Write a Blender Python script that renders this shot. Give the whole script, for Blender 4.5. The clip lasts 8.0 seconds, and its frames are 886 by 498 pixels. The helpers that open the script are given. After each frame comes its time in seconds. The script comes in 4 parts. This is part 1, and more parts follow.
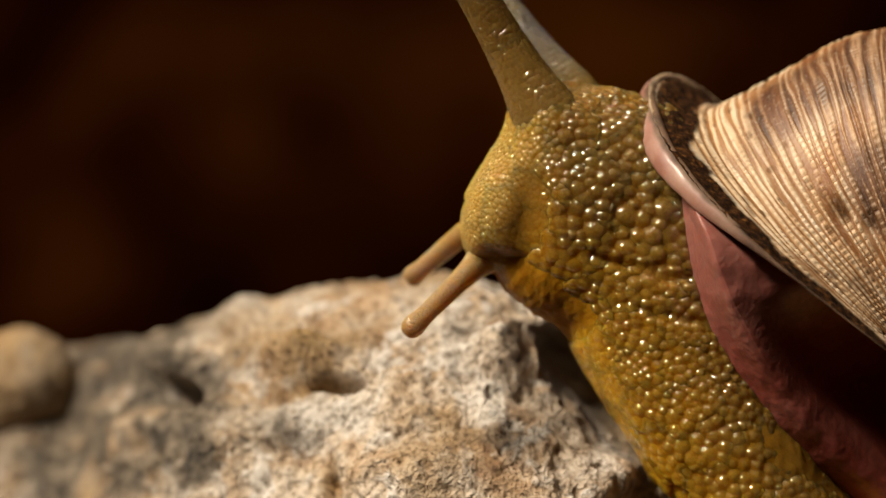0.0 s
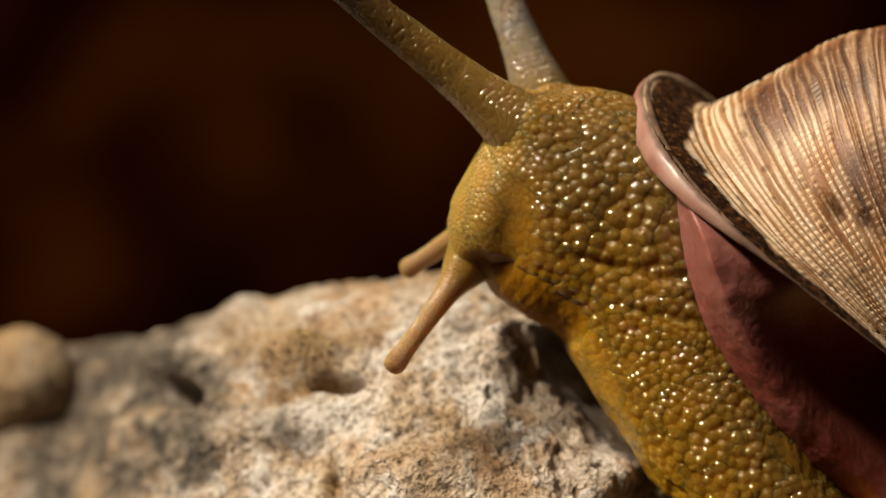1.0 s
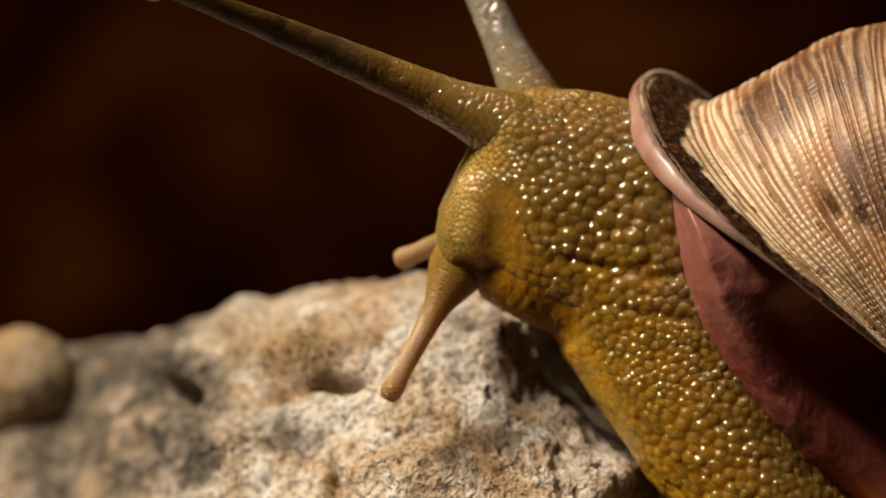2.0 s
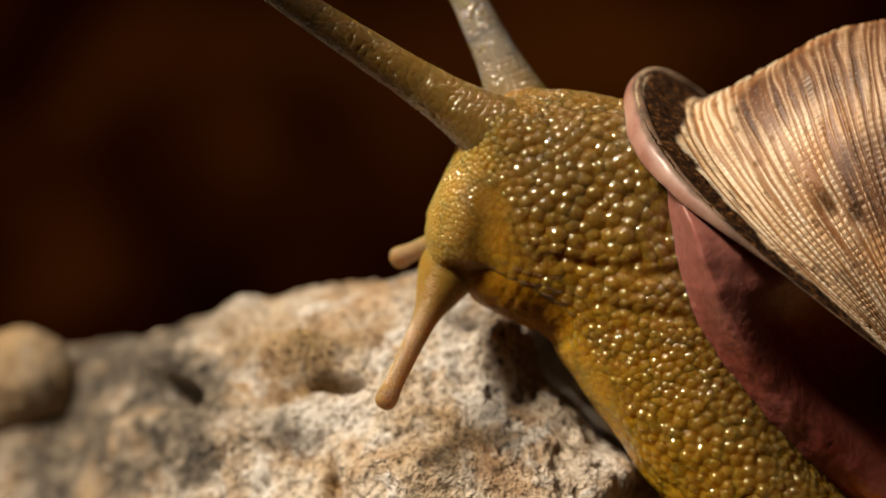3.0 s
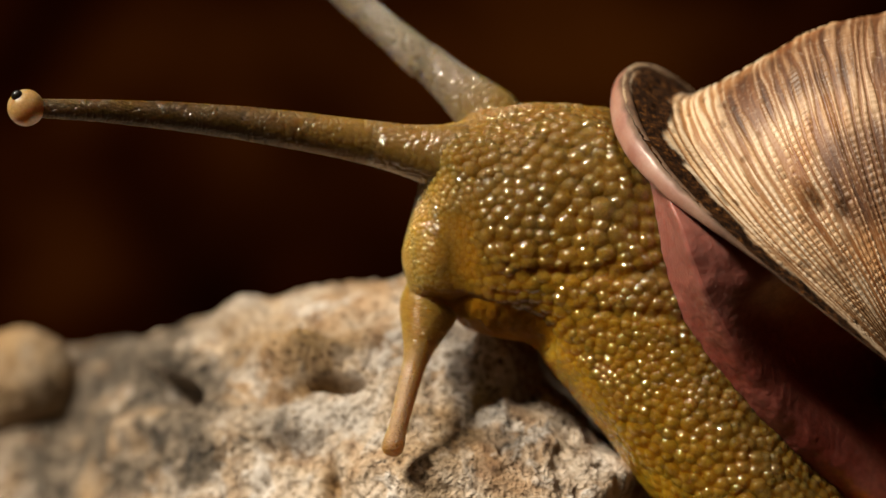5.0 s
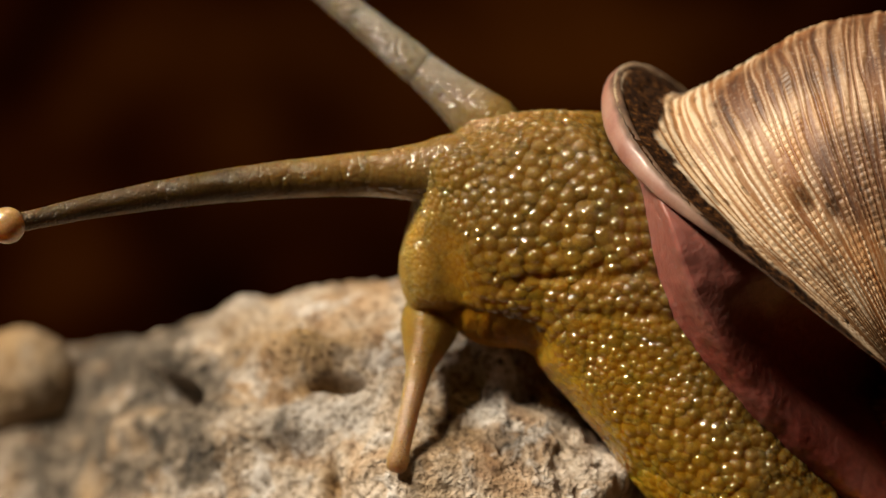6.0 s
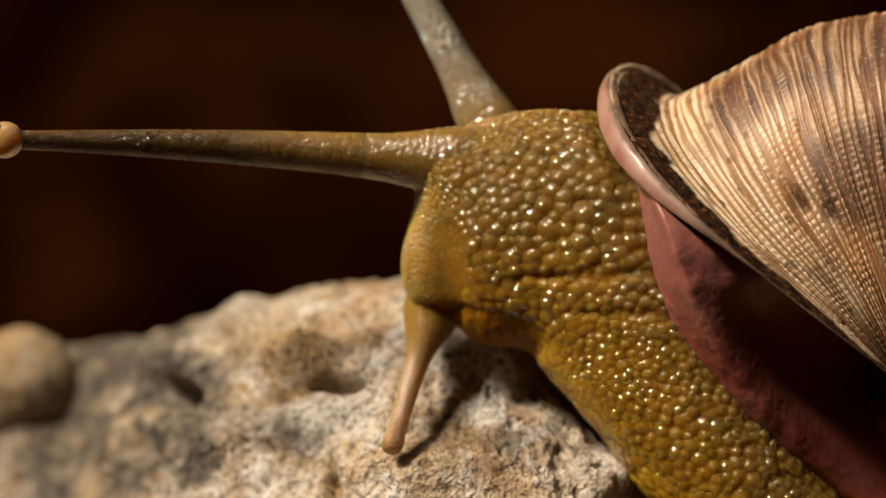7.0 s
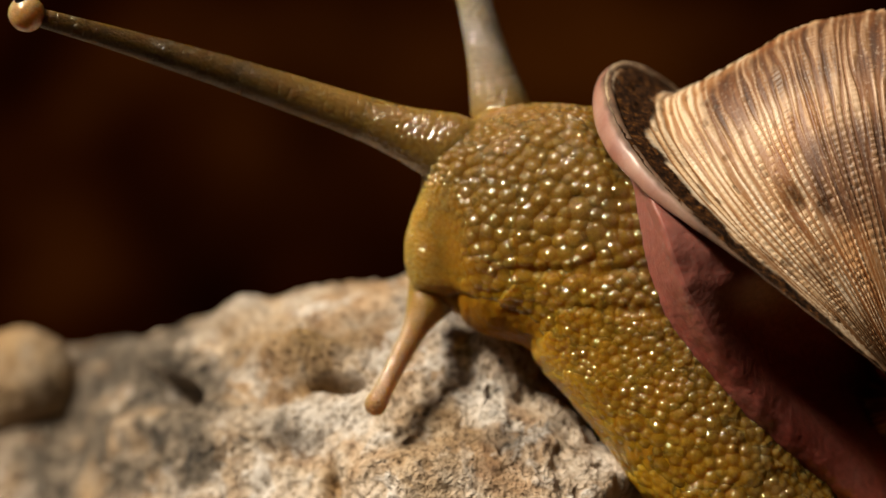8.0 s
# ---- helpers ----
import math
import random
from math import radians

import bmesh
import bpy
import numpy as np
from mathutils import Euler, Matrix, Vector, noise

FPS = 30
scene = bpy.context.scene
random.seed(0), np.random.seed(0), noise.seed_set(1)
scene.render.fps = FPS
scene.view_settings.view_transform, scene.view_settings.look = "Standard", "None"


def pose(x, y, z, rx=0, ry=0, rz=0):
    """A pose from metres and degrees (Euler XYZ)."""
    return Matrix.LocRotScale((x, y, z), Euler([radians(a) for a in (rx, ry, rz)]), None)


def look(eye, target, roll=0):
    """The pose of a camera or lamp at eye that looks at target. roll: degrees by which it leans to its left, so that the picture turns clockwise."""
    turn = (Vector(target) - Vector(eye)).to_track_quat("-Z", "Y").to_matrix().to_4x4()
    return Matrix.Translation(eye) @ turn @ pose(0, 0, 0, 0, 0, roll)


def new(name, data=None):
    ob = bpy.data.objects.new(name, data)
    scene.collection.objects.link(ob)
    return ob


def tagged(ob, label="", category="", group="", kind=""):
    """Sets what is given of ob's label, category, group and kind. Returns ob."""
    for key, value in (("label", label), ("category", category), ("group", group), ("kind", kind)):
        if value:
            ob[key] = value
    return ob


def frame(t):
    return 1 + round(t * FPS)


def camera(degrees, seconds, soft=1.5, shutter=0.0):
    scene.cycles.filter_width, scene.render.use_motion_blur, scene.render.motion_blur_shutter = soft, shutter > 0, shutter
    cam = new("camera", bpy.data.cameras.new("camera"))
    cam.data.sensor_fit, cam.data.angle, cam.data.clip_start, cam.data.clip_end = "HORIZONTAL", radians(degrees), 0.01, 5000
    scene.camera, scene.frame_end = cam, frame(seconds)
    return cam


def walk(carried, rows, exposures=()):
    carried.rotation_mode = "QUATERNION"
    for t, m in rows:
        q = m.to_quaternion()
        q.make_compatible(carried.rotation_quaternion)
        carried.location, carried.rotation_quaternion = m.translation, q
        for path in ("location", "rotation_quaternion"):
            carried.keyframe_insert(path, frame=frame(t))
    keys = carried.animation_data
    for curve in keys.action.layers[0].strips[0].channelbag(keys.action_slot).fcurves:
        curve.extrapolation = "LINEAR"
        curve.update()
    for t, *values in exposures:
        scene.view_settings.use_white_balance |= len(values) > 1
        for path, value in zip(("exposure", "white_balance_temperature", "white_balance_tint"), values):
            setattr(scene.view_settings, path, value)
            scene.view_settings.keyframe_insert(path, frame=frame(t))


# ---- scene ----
from mathutils.kdtree import KDTree

# The camera stands still a hand's width from the snail.
cam = camera(18.55, 8.0, soft=1.3)
EYE = (0, -0.120, 0.040)
walk(cam, [(0.0, look(EYE, (0, 0, 0.040))), (8.0, look(EYE, (0, 0, 0.040)))])
cam.data.dof.use_dof = True
cam.data.dof.focus_distance = 0.1155
cam.data.dof.aperture_fstop = 30

# ---- light: a dim room, two key lamps at the upper left front, a small one above ----
world = bpy.data.worlds.new("dim_room")
scene.world = world
world.use_nodes = True
world.node_tree.nodes["Background"].inputs[0].default_value = (0.9, 0.75, 0.6, 1)
world.node_tree.nodes["Background"].inputs[1].default_value = 0.002


def lamp(name, eye, watts, size, colour):
    data = bpy.data.lights.new(name, "AREA")
    data.energy, data.size, data.color, data.shape = watts, size, colour, "DISK"
    ob = new(name, data)
    ob.matrix_world = look(eye, (0.004, 0, 0.038))
    return ob


lamp("lamp_key", (-0.295, -0.15, 0.365), 2.3, 0.07, (1, 0.86, 0.68))
lamp("lamp_key", (-0.25, -0.215, 0.37), 2.3, 0.07, (1, 0.86, 0.68))
lamp("lamp_above", (-0.05, -0.05, 0.46), 0.42, 0.10, (1, 0.86, 0.68))
scene.view_settings.exposure = 0.0

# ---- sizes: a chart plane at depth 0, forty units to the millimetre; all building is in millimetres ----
MM = 0.001


def spot(x, y, depth=0.0):
    k = (120 + depth) / 120
    return np.array(((x - 784) / 40 * k, depth, 40 + (441 - y) / 40 * k))


def vnoise(p, scale, seed=0):
    """Smooth value noise in 0..1 at the points p (n, 3), with cells of the given size."""
    q = np.asarray(p, float) / scale + seed * 17.31
    i = np.floor(q).astype(np.int64)
    f = q - i
    f = f * f * f * (f * (f * 6 - 15) + 10)
    out = np.zeros(len(q))
    for dx in (0, 1):
        for dy in (0, 1):
            for dz in (0, 1):
                h = (i[:, 0] + dx) * 374761393 + (i[:, 1] + dy) * 668265263 + (i[:, 2] + dz) * 2147483647 + seed * 974634777
                h = (h ^ (h >> 13)) * 1274126177
                h = ((h ^ (h >> 16)) & 0xFFFF) / 65535.0
                out += h * (f[:, 0] if dx else 1 - f[:, 0]) * (f[:, 1] if dy else 1 - f[:, 1]) * (f[:, 2] if dz else 1 - f[:, 2])
    return out


def fractal(p, scale, octaves=4, seed=0):
    total, gain, out = 0.0, 1.0, 0.0
    for k in range(octaves):
        out = out + gain * (vnoise(p, scale / 2 ** k, seed + k) - 0.5)
        total, gain = total + gain, gain * 0.5
    return out / total


def spline(keys, values, s):
    """Smooth curve (Hermite, finite differences) through values at keys."""
    keys, values, s = np.asarray(keys, float), np.asarray(values, float), np.atleast_1d(np.asarray(s, float))
    flat = values.ndim == 1
    v = values[:, None] if flat else values
    m = np.gradient(v, keys, axis=0)
    i = np.clip(np.searchsorted(keys, s, side="right") - 1, 0, len(keys) - 2)
    h = (keys[i + 1] - keys[i])[:, None]
    f = np.clip((s - keys[i])[:, None] / h, 0, 1)
    out = ((2 * f**3 - 3 * f**2 + 1) * v[i] + (f**3 - 2 * f**2 + f) * h * m[i]
           + (-2 * f**3 + 3 * f**2) * v[i + 1] + (f**3 - f**2) * h * m[i + 1])
    return out[:, 0] if flat else out


def smooth(a, b, x):
    f = np.clip((np.asarray(x, float) - a) / (b - a), 0, 1)
    return f * f * (3 - 2 * f)


def grid_faces(n, m, wrap):
    i, j = np.meshgrid(np.arange(n - 1), np.arange(m if wrap else m - 1), indexing="ij")
    k = (j + 1) % m
    return np.stack((i * m + j, i * m + k, (i + 1) * m + k, (i + 1) * m + j), -1).reshape(-1, 4)


def grid_normals(p, wrap):
    """Unit normals of a grid of points (n, m, 3)."""
    du = np.gradient(p, axis=0)
    if wrap:
        dv = (np.roll(p, -1, 1) - np.roll(p, 1, 1)) / 2
    else:
        dv = np.gradient(p, axis=1)
    n = np.cross(du, dv)
    return n / np.maximum(np.linalg.norm(n, axis=-1, keepdims=True), 1e-9)


def mesh_of(name, points, faces, material, values=None, origin=(0, 0, 0), outward=True):
    """A smooth mesh from millimetre points; values: named numbers or vectors, point by point."""
    points = (np.asarray(points, float) - np.asarray(origin)) * MM
    faces = np.asarray(faces)
    c = points - points.mean(0)
    corner = [c[faces[:, i]] for i in range(4)]
    if outward and np.sum(corner[0] * (np.cross(corner[1], corner[2]) + np.cross(corner[2], corner[3]))) < 0:
        faces = faces[:, ::-1]          # outward
    data = bpy.data.meshes.new(name)
    data.vertices.add(len(points))
    data.vertices.foreach_set("co", points.astype(np.float32).ravel())
    k = faces.shape[1]
    data.loops.add(faces.size)
    data.loops.foreach_set("vertex_index", faces.astype(np.int32).ravel())
    data.polygons.add(len(faces))
    data.polygons.foreach_set("loop_start", np.arange(0, faces.size, k, dtype=np.int32))
    data.polygons.foreach_set("use_smooth", np.ones(len(faces), bool))
    for key, v in (values or {}).items():
        v = np.asarray(v, np.float32)
        if v.ndim == 1:
            data.attributes.new(key, "FLOAT", "POINT").data.foreach_set("value", v)
        else:
            data.attributes.new(key, "FLOAT_VECTOR", "POINT").data.foreach_set("vector", v.ravel())
    data.update(calc_edges=True)
    data.validate()
    data.materials.append(material)
    return data


def part(name, data, parent, label="", at=(0, 0, 0)):
    """One mesh object under its thing; at: its place in millimetres in the world."""
    ob = new(name, data)
    ob.parent = parent
    base = parent.matrix_basis.translation if parent else Vector()
    if parent and parent.parent:
        base = base + parent.parent.matrix_basis.translation
    ob.location = Vector(at) * MM - base
    return tagged(ob, label)


# ---- materials ----
def material(name):
    m = bpy.data.materials.new(name)
    m.use_nodes = True
    return m, m.node_tree.nodes, m.node_tree.links, m.node_tree.nodes["Principled BSDF"]


def node(nodes, kind, **inputs):
    n = nodes.new(kind)
    for key, v in inputs.items():
        n.inputs[key.replace("_", " ")].default_value = v
    return n


def ramp(nodes, links, source, stops):
    n = nodes.new("ShaderNodeValToRGB")
    while len(n.color_ramp.elements) < len(stops):
        n.color_ramp.elements.new(0.5)
    for e, (at, c) in zip(n.color_ramp.elements, stops):
        e.position = at
        e.color = (*c, 1) if len(c) == 3 else c
    links.new(source, n.inputs[0])
    return n.outputs[0]


def mix(nodes, links, fac, a, b, mode="MIX"):
    n = nodes.new("ShaderNodeMix")
    n.data_type, n.blend_type = "RGBA", mode
    for source, slot in ((fac, 0), (a, 6), (b, 7)):
        if isinstance(source, (int, float)):
            n.inputs[slot].default_value = source
        elif isinstance(source, tuple):
            n.inputs[slot].default_value = (*source, 1)
        else:
            links.new(source, n.inputs[slot])
    return n.outputs[2]


def coords(nodes):
    return nodes.new("ShaderNodeTexCoord").outputs["Object"]


def noise_node(nodes, links, vector, size, detail=4, rough=0.55, distortion=0.0):
    """Noise with features of about the given size in metres."""
    n = node(nodes, "ShaderNodeTexNoise", Scale=1 / size, Detail=detail, Roughness=rough, Distortion=distortion)
    links.new(vector, n.inputs["Vector"])
    return n.outputs["Fac"]


def attribute(nodes, key):
    n = nodes.new("ShaderNodeAttribute")
    n.attribute_name = key
    return n


def bump(nodes, links, bsdf, height, strength, distance):
    n = node(nodes, "ShaderNodeBump", Strength=strength, Distance=distance)
    links.new(height, n.inputs["Height"])
    links.new(n.outputs[0], bsdf.inputs["Normal"])
    return n


def wet_skin(name, groove, dome, rough=0.16, depth=0.9, weight=0.55, clear=0.0, clear_tip=None, tip_tint=(1, 1, 1), shine=0.08, coat=1.0, root=(0.22, 0.13, 0.026)):
    m, nodes, links, bsdf = material(name)
    v = coords(nodes)
    tub = attribute(nodes, "tubercle").outputs["Fac"]
    colour = mix(nodes, links, tub, groove, dome)
    blotch = noise_node(nodes, links, v, 0.0022, 3)
    colour = mix(nodes, links, 1.0, colour, ramp(nodes, links, blotch, [(0.3, (0.80, 0.74, 0.66)), (0.7, (1, 1, 1))]), "MULTIPLY")
    colour = mix(nodes, links, attribute(nodes, "amber").outputs["Fac"], colour, root)
    colour = mix(nodes, links, attribute(nodes, "olive_and_shade").outputs["Fac"], colour, mix(nodes, links, tub, (0.183, 0.095, 0.011), (0.190, 0.115, 0.026)))
    colour = mix(nodes, links, attribute(nodes, "pale").outputs["Fac"], colour, mix(nodes, links, tub, (0.30, 0.178, 0.026), (0.36, 0.238, 0.060)))
    furrow_shade = attribute(nodes, "furrow_shade").outputs["Fac"]
    colour = mix(nodes, links, furrow_shade, colour, (0.28, 0.122, 0.006))
    colour = mix(nodes, links, attribute(nodes, "belly_glow").outputs["Fac"], colour, (0.50, 0.26, 0.013))
    tip = attribute(nodes, "tip").outputs["Fac"]
    colour = mix(nodes, links, tip, colour, mix(nodes, links, 1.0, colour, tip_tint, "MULTIPLY"))
    grain = noise_node(nodes, links, v, 0.00012, 3)
    colour = mix(nodes, links, 1.0, colour, ramp(nodes, links, grain, [(0.3, (0.75, 0.72, 0.68)), (0.7, (1, 1, 1))]), "MULTIPLY")
    links.new(colour, bsdf.inputs["Base Color"])
    bsdf.inputs["Roughness"].default_value = rough
    bsdf.inputs["IOR"].default_value = 1.4
    bsdf.inputs["Specular IOR Level"].default_value = 0.08
    bsdf.inputs["Subsurface Weight"].default_value = weight
    bsdf.inputs["Subsurface Radius"].default_value = (1.0, 0.70, 0.20)
    bsdf.inputs["Subsurface Scale"].default_value = depth * MM
    if clear:
        bsdf.inputs["IOR"].default_value = 1.15
        far = clear if clear_tip is None else clear_tip
        links.new(ramp(nodes, links, tip, [(0.0, (clear,) * 3), (1.0, (far,) * 3)]), bsdf.inputs["Transmission Weight"])
    film_share = mix(nodes, links, 1.0, ramp(nodes, links, furrow_shade, [(0.0, (coat,) * 3), (0.8, (0.06, 0.06, 0.06))]), ramp(nodes, links, tub, [(0.06, (0.35, 0.35, 0.35)), (0.36, (1, 1, 1))]), "MULTIPLY")
    links.new(film_share, bsdf.inputs["Coat Weight"])
    bsdf.inputs["Coat Roughness"].default_value = shine
    bsdf.inputs["Coat IOR"].default_value = 1.8
    bump(nodes, links, bsdf, grain, 0.2, 0.00002)
    wet = node(nodes, "ShaderNodeBump", Strength=1.0, Distance=0.0005)
    links.new(attribute(nodes, "dome").outputs["Fac"], wet.inputs["Height"])
    film = node(nodes, "ShaderNodeBump", Strength=0.35, Distance=0.00003)
    links.new(noise_node(nodes, links, v, 0.00016, 1), film.inputs["Height"])
    links.new(wet.outputs[0], film.inputs["Normal"])
    links.new(film.outputs[0], bsdf.inputs["Coat Normal"])
    return m


SKIN = wet_skin("wet_amber_skin", (0.50, 0.235, 0.010), (0.43, 0.220, 0.016), rough=0.45, depth=0.9, weight=1.0, shine=0.16, coat=0.5)
BEADS = wet_skin("wet_amber_tubercles", (0.300, 0.145, 0.006), (0.310, 0.172, 0.014), rough=0.5, depth=1.7, weight=1.0, shine=0.025, coat=1.0)
STALK = wet_skin("translucent_olive_stalk_skin", (0.085, 0.054, 0.017), (0.125, 0.083, 0.032), rough=0.4, depth=1.6, weight=1.0, clear=0.12, clear_tip=0.45,
                 tip_tint=(0.80, 0.70, 0.55), shine=0.09, coat=0.45, root=(0.195, 0.118, 0.028))

FEELER = wet_skin("pale_translucent_skin", (0.38, 0.285, 0.160), (0.50, 0.40, 0.265), rough=0.35, depth=2.0, weight=1.0, clear=0.2, clear_tip=0.4, tip_tint=(0.80, 0.62, 0.44), shine=0.10, coat=0.45, root=(0.33, 0.21, 0.042))

# Lighter copy of the stalk skin: the far stalk's brighter light is painted in.
LIT_STALK = wet_skin("lit_stalk_skin", (0.24, 0.20, 0.14), (0.34, 0.30, 0.24), rough=0.35, depth=2.0, weight=1.0, clear=0.12, clear_tip=0.4, shine=0.04, coat=1.0, root=(0.24, 0.155, 0.034))


def mantle_material():
    m, nodes, links, bsdf = material("pink_mantle")
    v = coords(nodes)
    fine = noise_node(nodes, links, v, 0.0003, 4)
    wide = noise_node(nodes, links, v, 0.003, 3)
    colour = ramp(nodes, links, wide, [(0.3, (0.52, 0.16, 0.11)), (0.55, (0.62, 0.26, 0.19)), (0.75, (0.70, 0.40, 0.31))])
    colour = mix(nodes, links, 1.0, colour, ramp(nodes, links, fine, [(0.3, (0.6, 0.55, 0.55)), (0.7, (1, 1, 1))]), "MULTIPLY")
    colour = mix(nodes, links, attribute(nodes, "pale").outputs["Fac"], colour, (0.62, 0.36, 0.28))
    colour = mix(nodes, links, 1.0, colour, (0.48, 0.335, 0.345), "MULTIPLY")
    links.new(colour, bsdf.inputs["Base Color"])
    bsdf.inputs["Roughness"].default_value = 0.4
    bsdf.inputs["Subsurface Weight"].default_value = 0.4
    bsdf.inputs["Subsurface Radius"].default_value = (1.0, 0.35, 0.25)
    bsdf.inputs["Subsurface Scale"].default_value = 0.6 * MM
    bump(nodes, links, bsdf, fine, 0.5, 0.00008)
    return m


MANTLE = mantle_material()


def lip_material():
    m, nodes, links, bsdf = material("pale_pink_lip")
    v = coords(nodes)
    fine = noise_node(nodes, links, v, 0.0016, 6, 0.65)
    colour = ramp(nodes, links, fine, [(0.35, (0.46, 0.21, 0.15)), (0.5, (0.55, 0.29, 0.21)), (0.7, (0.64, 0.39, 0.29))])
    pink = attribute(nodes, "pink").outputs["Fac"]
    worn = ramp(nodes, links, fine, [(0.35, (0.08, 0.04, 0.018)), (0.5, (0.20, 0.11, 0.055)), (0.7, (0.36, 0.23, 0.14))])
    colour = mix(nodes, links, pink, worn, colour)
    colour = mix(nodes, links, 1.0, colour, (0.52, 0.50, 0.50), "MULTIPLY")
    links.new(colour, bsdf.inputs["Base Color"])
    links.new(ramp(nodes, links, pink, [(0.2, (0.7, 0.7, 0.7)), (0.8, (0.50, 0.50, 0.50))]), bsdf.inputs["Roughness"])
    links.new(ramp(nodes, links, pink, [(0.0, (0, 0, 0)), (1.0, (0.16, 0.16, 0.16))]), bsdf.inputs["Coat Weight"])
    bsdf.inputs["Coat Roughness"].default_value = 0.18
    bsdf.inputs["Subsurface Weight"].default_value = 0.25
    bsdf.inputs["Subsurface Radius"].default_value = (1.0, 0.5, 0.3)
    bsdf.inputs["Subsurface Scale"].default_value = 0.4 * MM
    bump(nodes, links, bsdf, fine, 0.3, 0.00006)
    return m


LIP = lip_material()


def shell_material():
    m, nodes, links, bsdf = material("ribbed_shell")
    coil = attribute(nodes, "coil").outputs["Vector"]        # along the coil, round the tube, 0, in millimetres
    rib = attribute(nodes, "rib").outputs["Fac"]
    dirt = attribute(nodes, "dirt").outputs["Fac"]
    band = attribute(nodes, "band").outputs["Fac"]

    def stretched(sx, sy, detail, offset=0.0):
        mp = nodes.new("ShaderNodeMapping")
        mp.inputs["Scale"].default_value = (sx, sy, 1)
        mp.inputs["Location"].default_value = (offset, offset * 0.7, 0)
        links.new(coil, mp.inputs["Vector"])
        n = node(nodes, "ShaderNodeTexNoise", Scale=1.0, Detail=detail, Roughness=0.6)
        links.new(mp.outputs[0], n.inputs["Vector"])
        return n.outputs["Fac"]

    streak = stretched(3.2, 0.25, 4)
    patch = stretched(0.35, 0.45, 4, 3.0)
    speck = stretched(5.0, 4.0, 3, 7.0)
    colour = ramp(nodes, links, streak, [(0.34, (0.40, 0.22, 0.09)), (0.43, (0.68, 0.46, 0.26)), (0.50, (0.83, 0.69, 0.53)), (0.59, (0.95, 0.90, 0.83))])
    tan = ramp(nodes, links, patch, [(0.40, (1, 1, 1)), (0.52, (0.95, 0.78, 0.58)), (0.66, (0.80, 0.56, 0.33))])
    colour = mix(nodes, links, 0.85, colour, tan, "MULTIPLY")
    young = ramp(nodes, links, streak, [(0.32, (0.58, 0.39, 0.21)), (0.45, (0.78, 0.65, 0.47)), (0.6, (0.88, 0.82, 0.71))])
    colour = mix(nodes, links, attribute(nodes, "young").outputs["Fac"], colour, young)
    brown = ramp(nodes, links, streak, [(0.38, (0.15, 0.088, 0.05)), (0.52, (0.31, 0.19, 0.105)), (0.64, (0.48, 0.34, 0.23)), (0.75, (0.7, 0.6, 0.48))])
    colour = mix(nodes, links, band, colour, brown)
    colour = mix(nodes, links, 1.0, colour, ramp(nodes, links, rib, [(0.0, (0.46, 0.30, 0.17)), (0.42, (1, 1, 1))]), "MULTIPLY")
    colour = mix(nodes, links, ramp(nodes, links, speck, [(0.56, (0, 0, 0)), (0.68, (0.2, 0.2, 0.2))]), colour, (0.86, 0.81, 0.74))
    colour = mix(nodes, links, ramp(nodes, links, speck, [(0.32, (0.45, 0.45, 0.45)), (0.39, (0, 0, 0))]), colour, (0.26, 0.14, 0.07))
    crust = ramp(nodes, links, noise_node(nodes, links, coords(nodes), 0.00028, 5, 0.65), [(0.42, (0.014, 0.006, 0.002)), (0.56, (0.055, 0.023, 0.006)), (0.68, (0.17, 0.08, 0.022)), (0.82, (0.36, 0.21, 0.08))])
    colour = mix(nodes, links, dirt, colour, crust)
    colour = mix(nodes, links, 1.0, colour, (0.72, 0.635, 0.54), "MULTIPLY")
    links.new(colour, bsdf.inputs["Base Color"])
    links.new(ramp(nodes, links, dirt, [(0.0, (0.52, 0.52, 0.52)), (1.0, (0.95, 0.95, 0.95))]), bsdf.inputs["Roughness"])
    links.new(ramp(nodes, links, dirt, [(0.0, (0.5, 0.5, 0.5)), (1.0, (0.1, 0.1, 0.1))]), bsdf.inputs["Specular IOR Level"])
    bump(nodes, links, bsdf, speck, 0.4, 0.00006)
    return m


SHELL = shell_material()


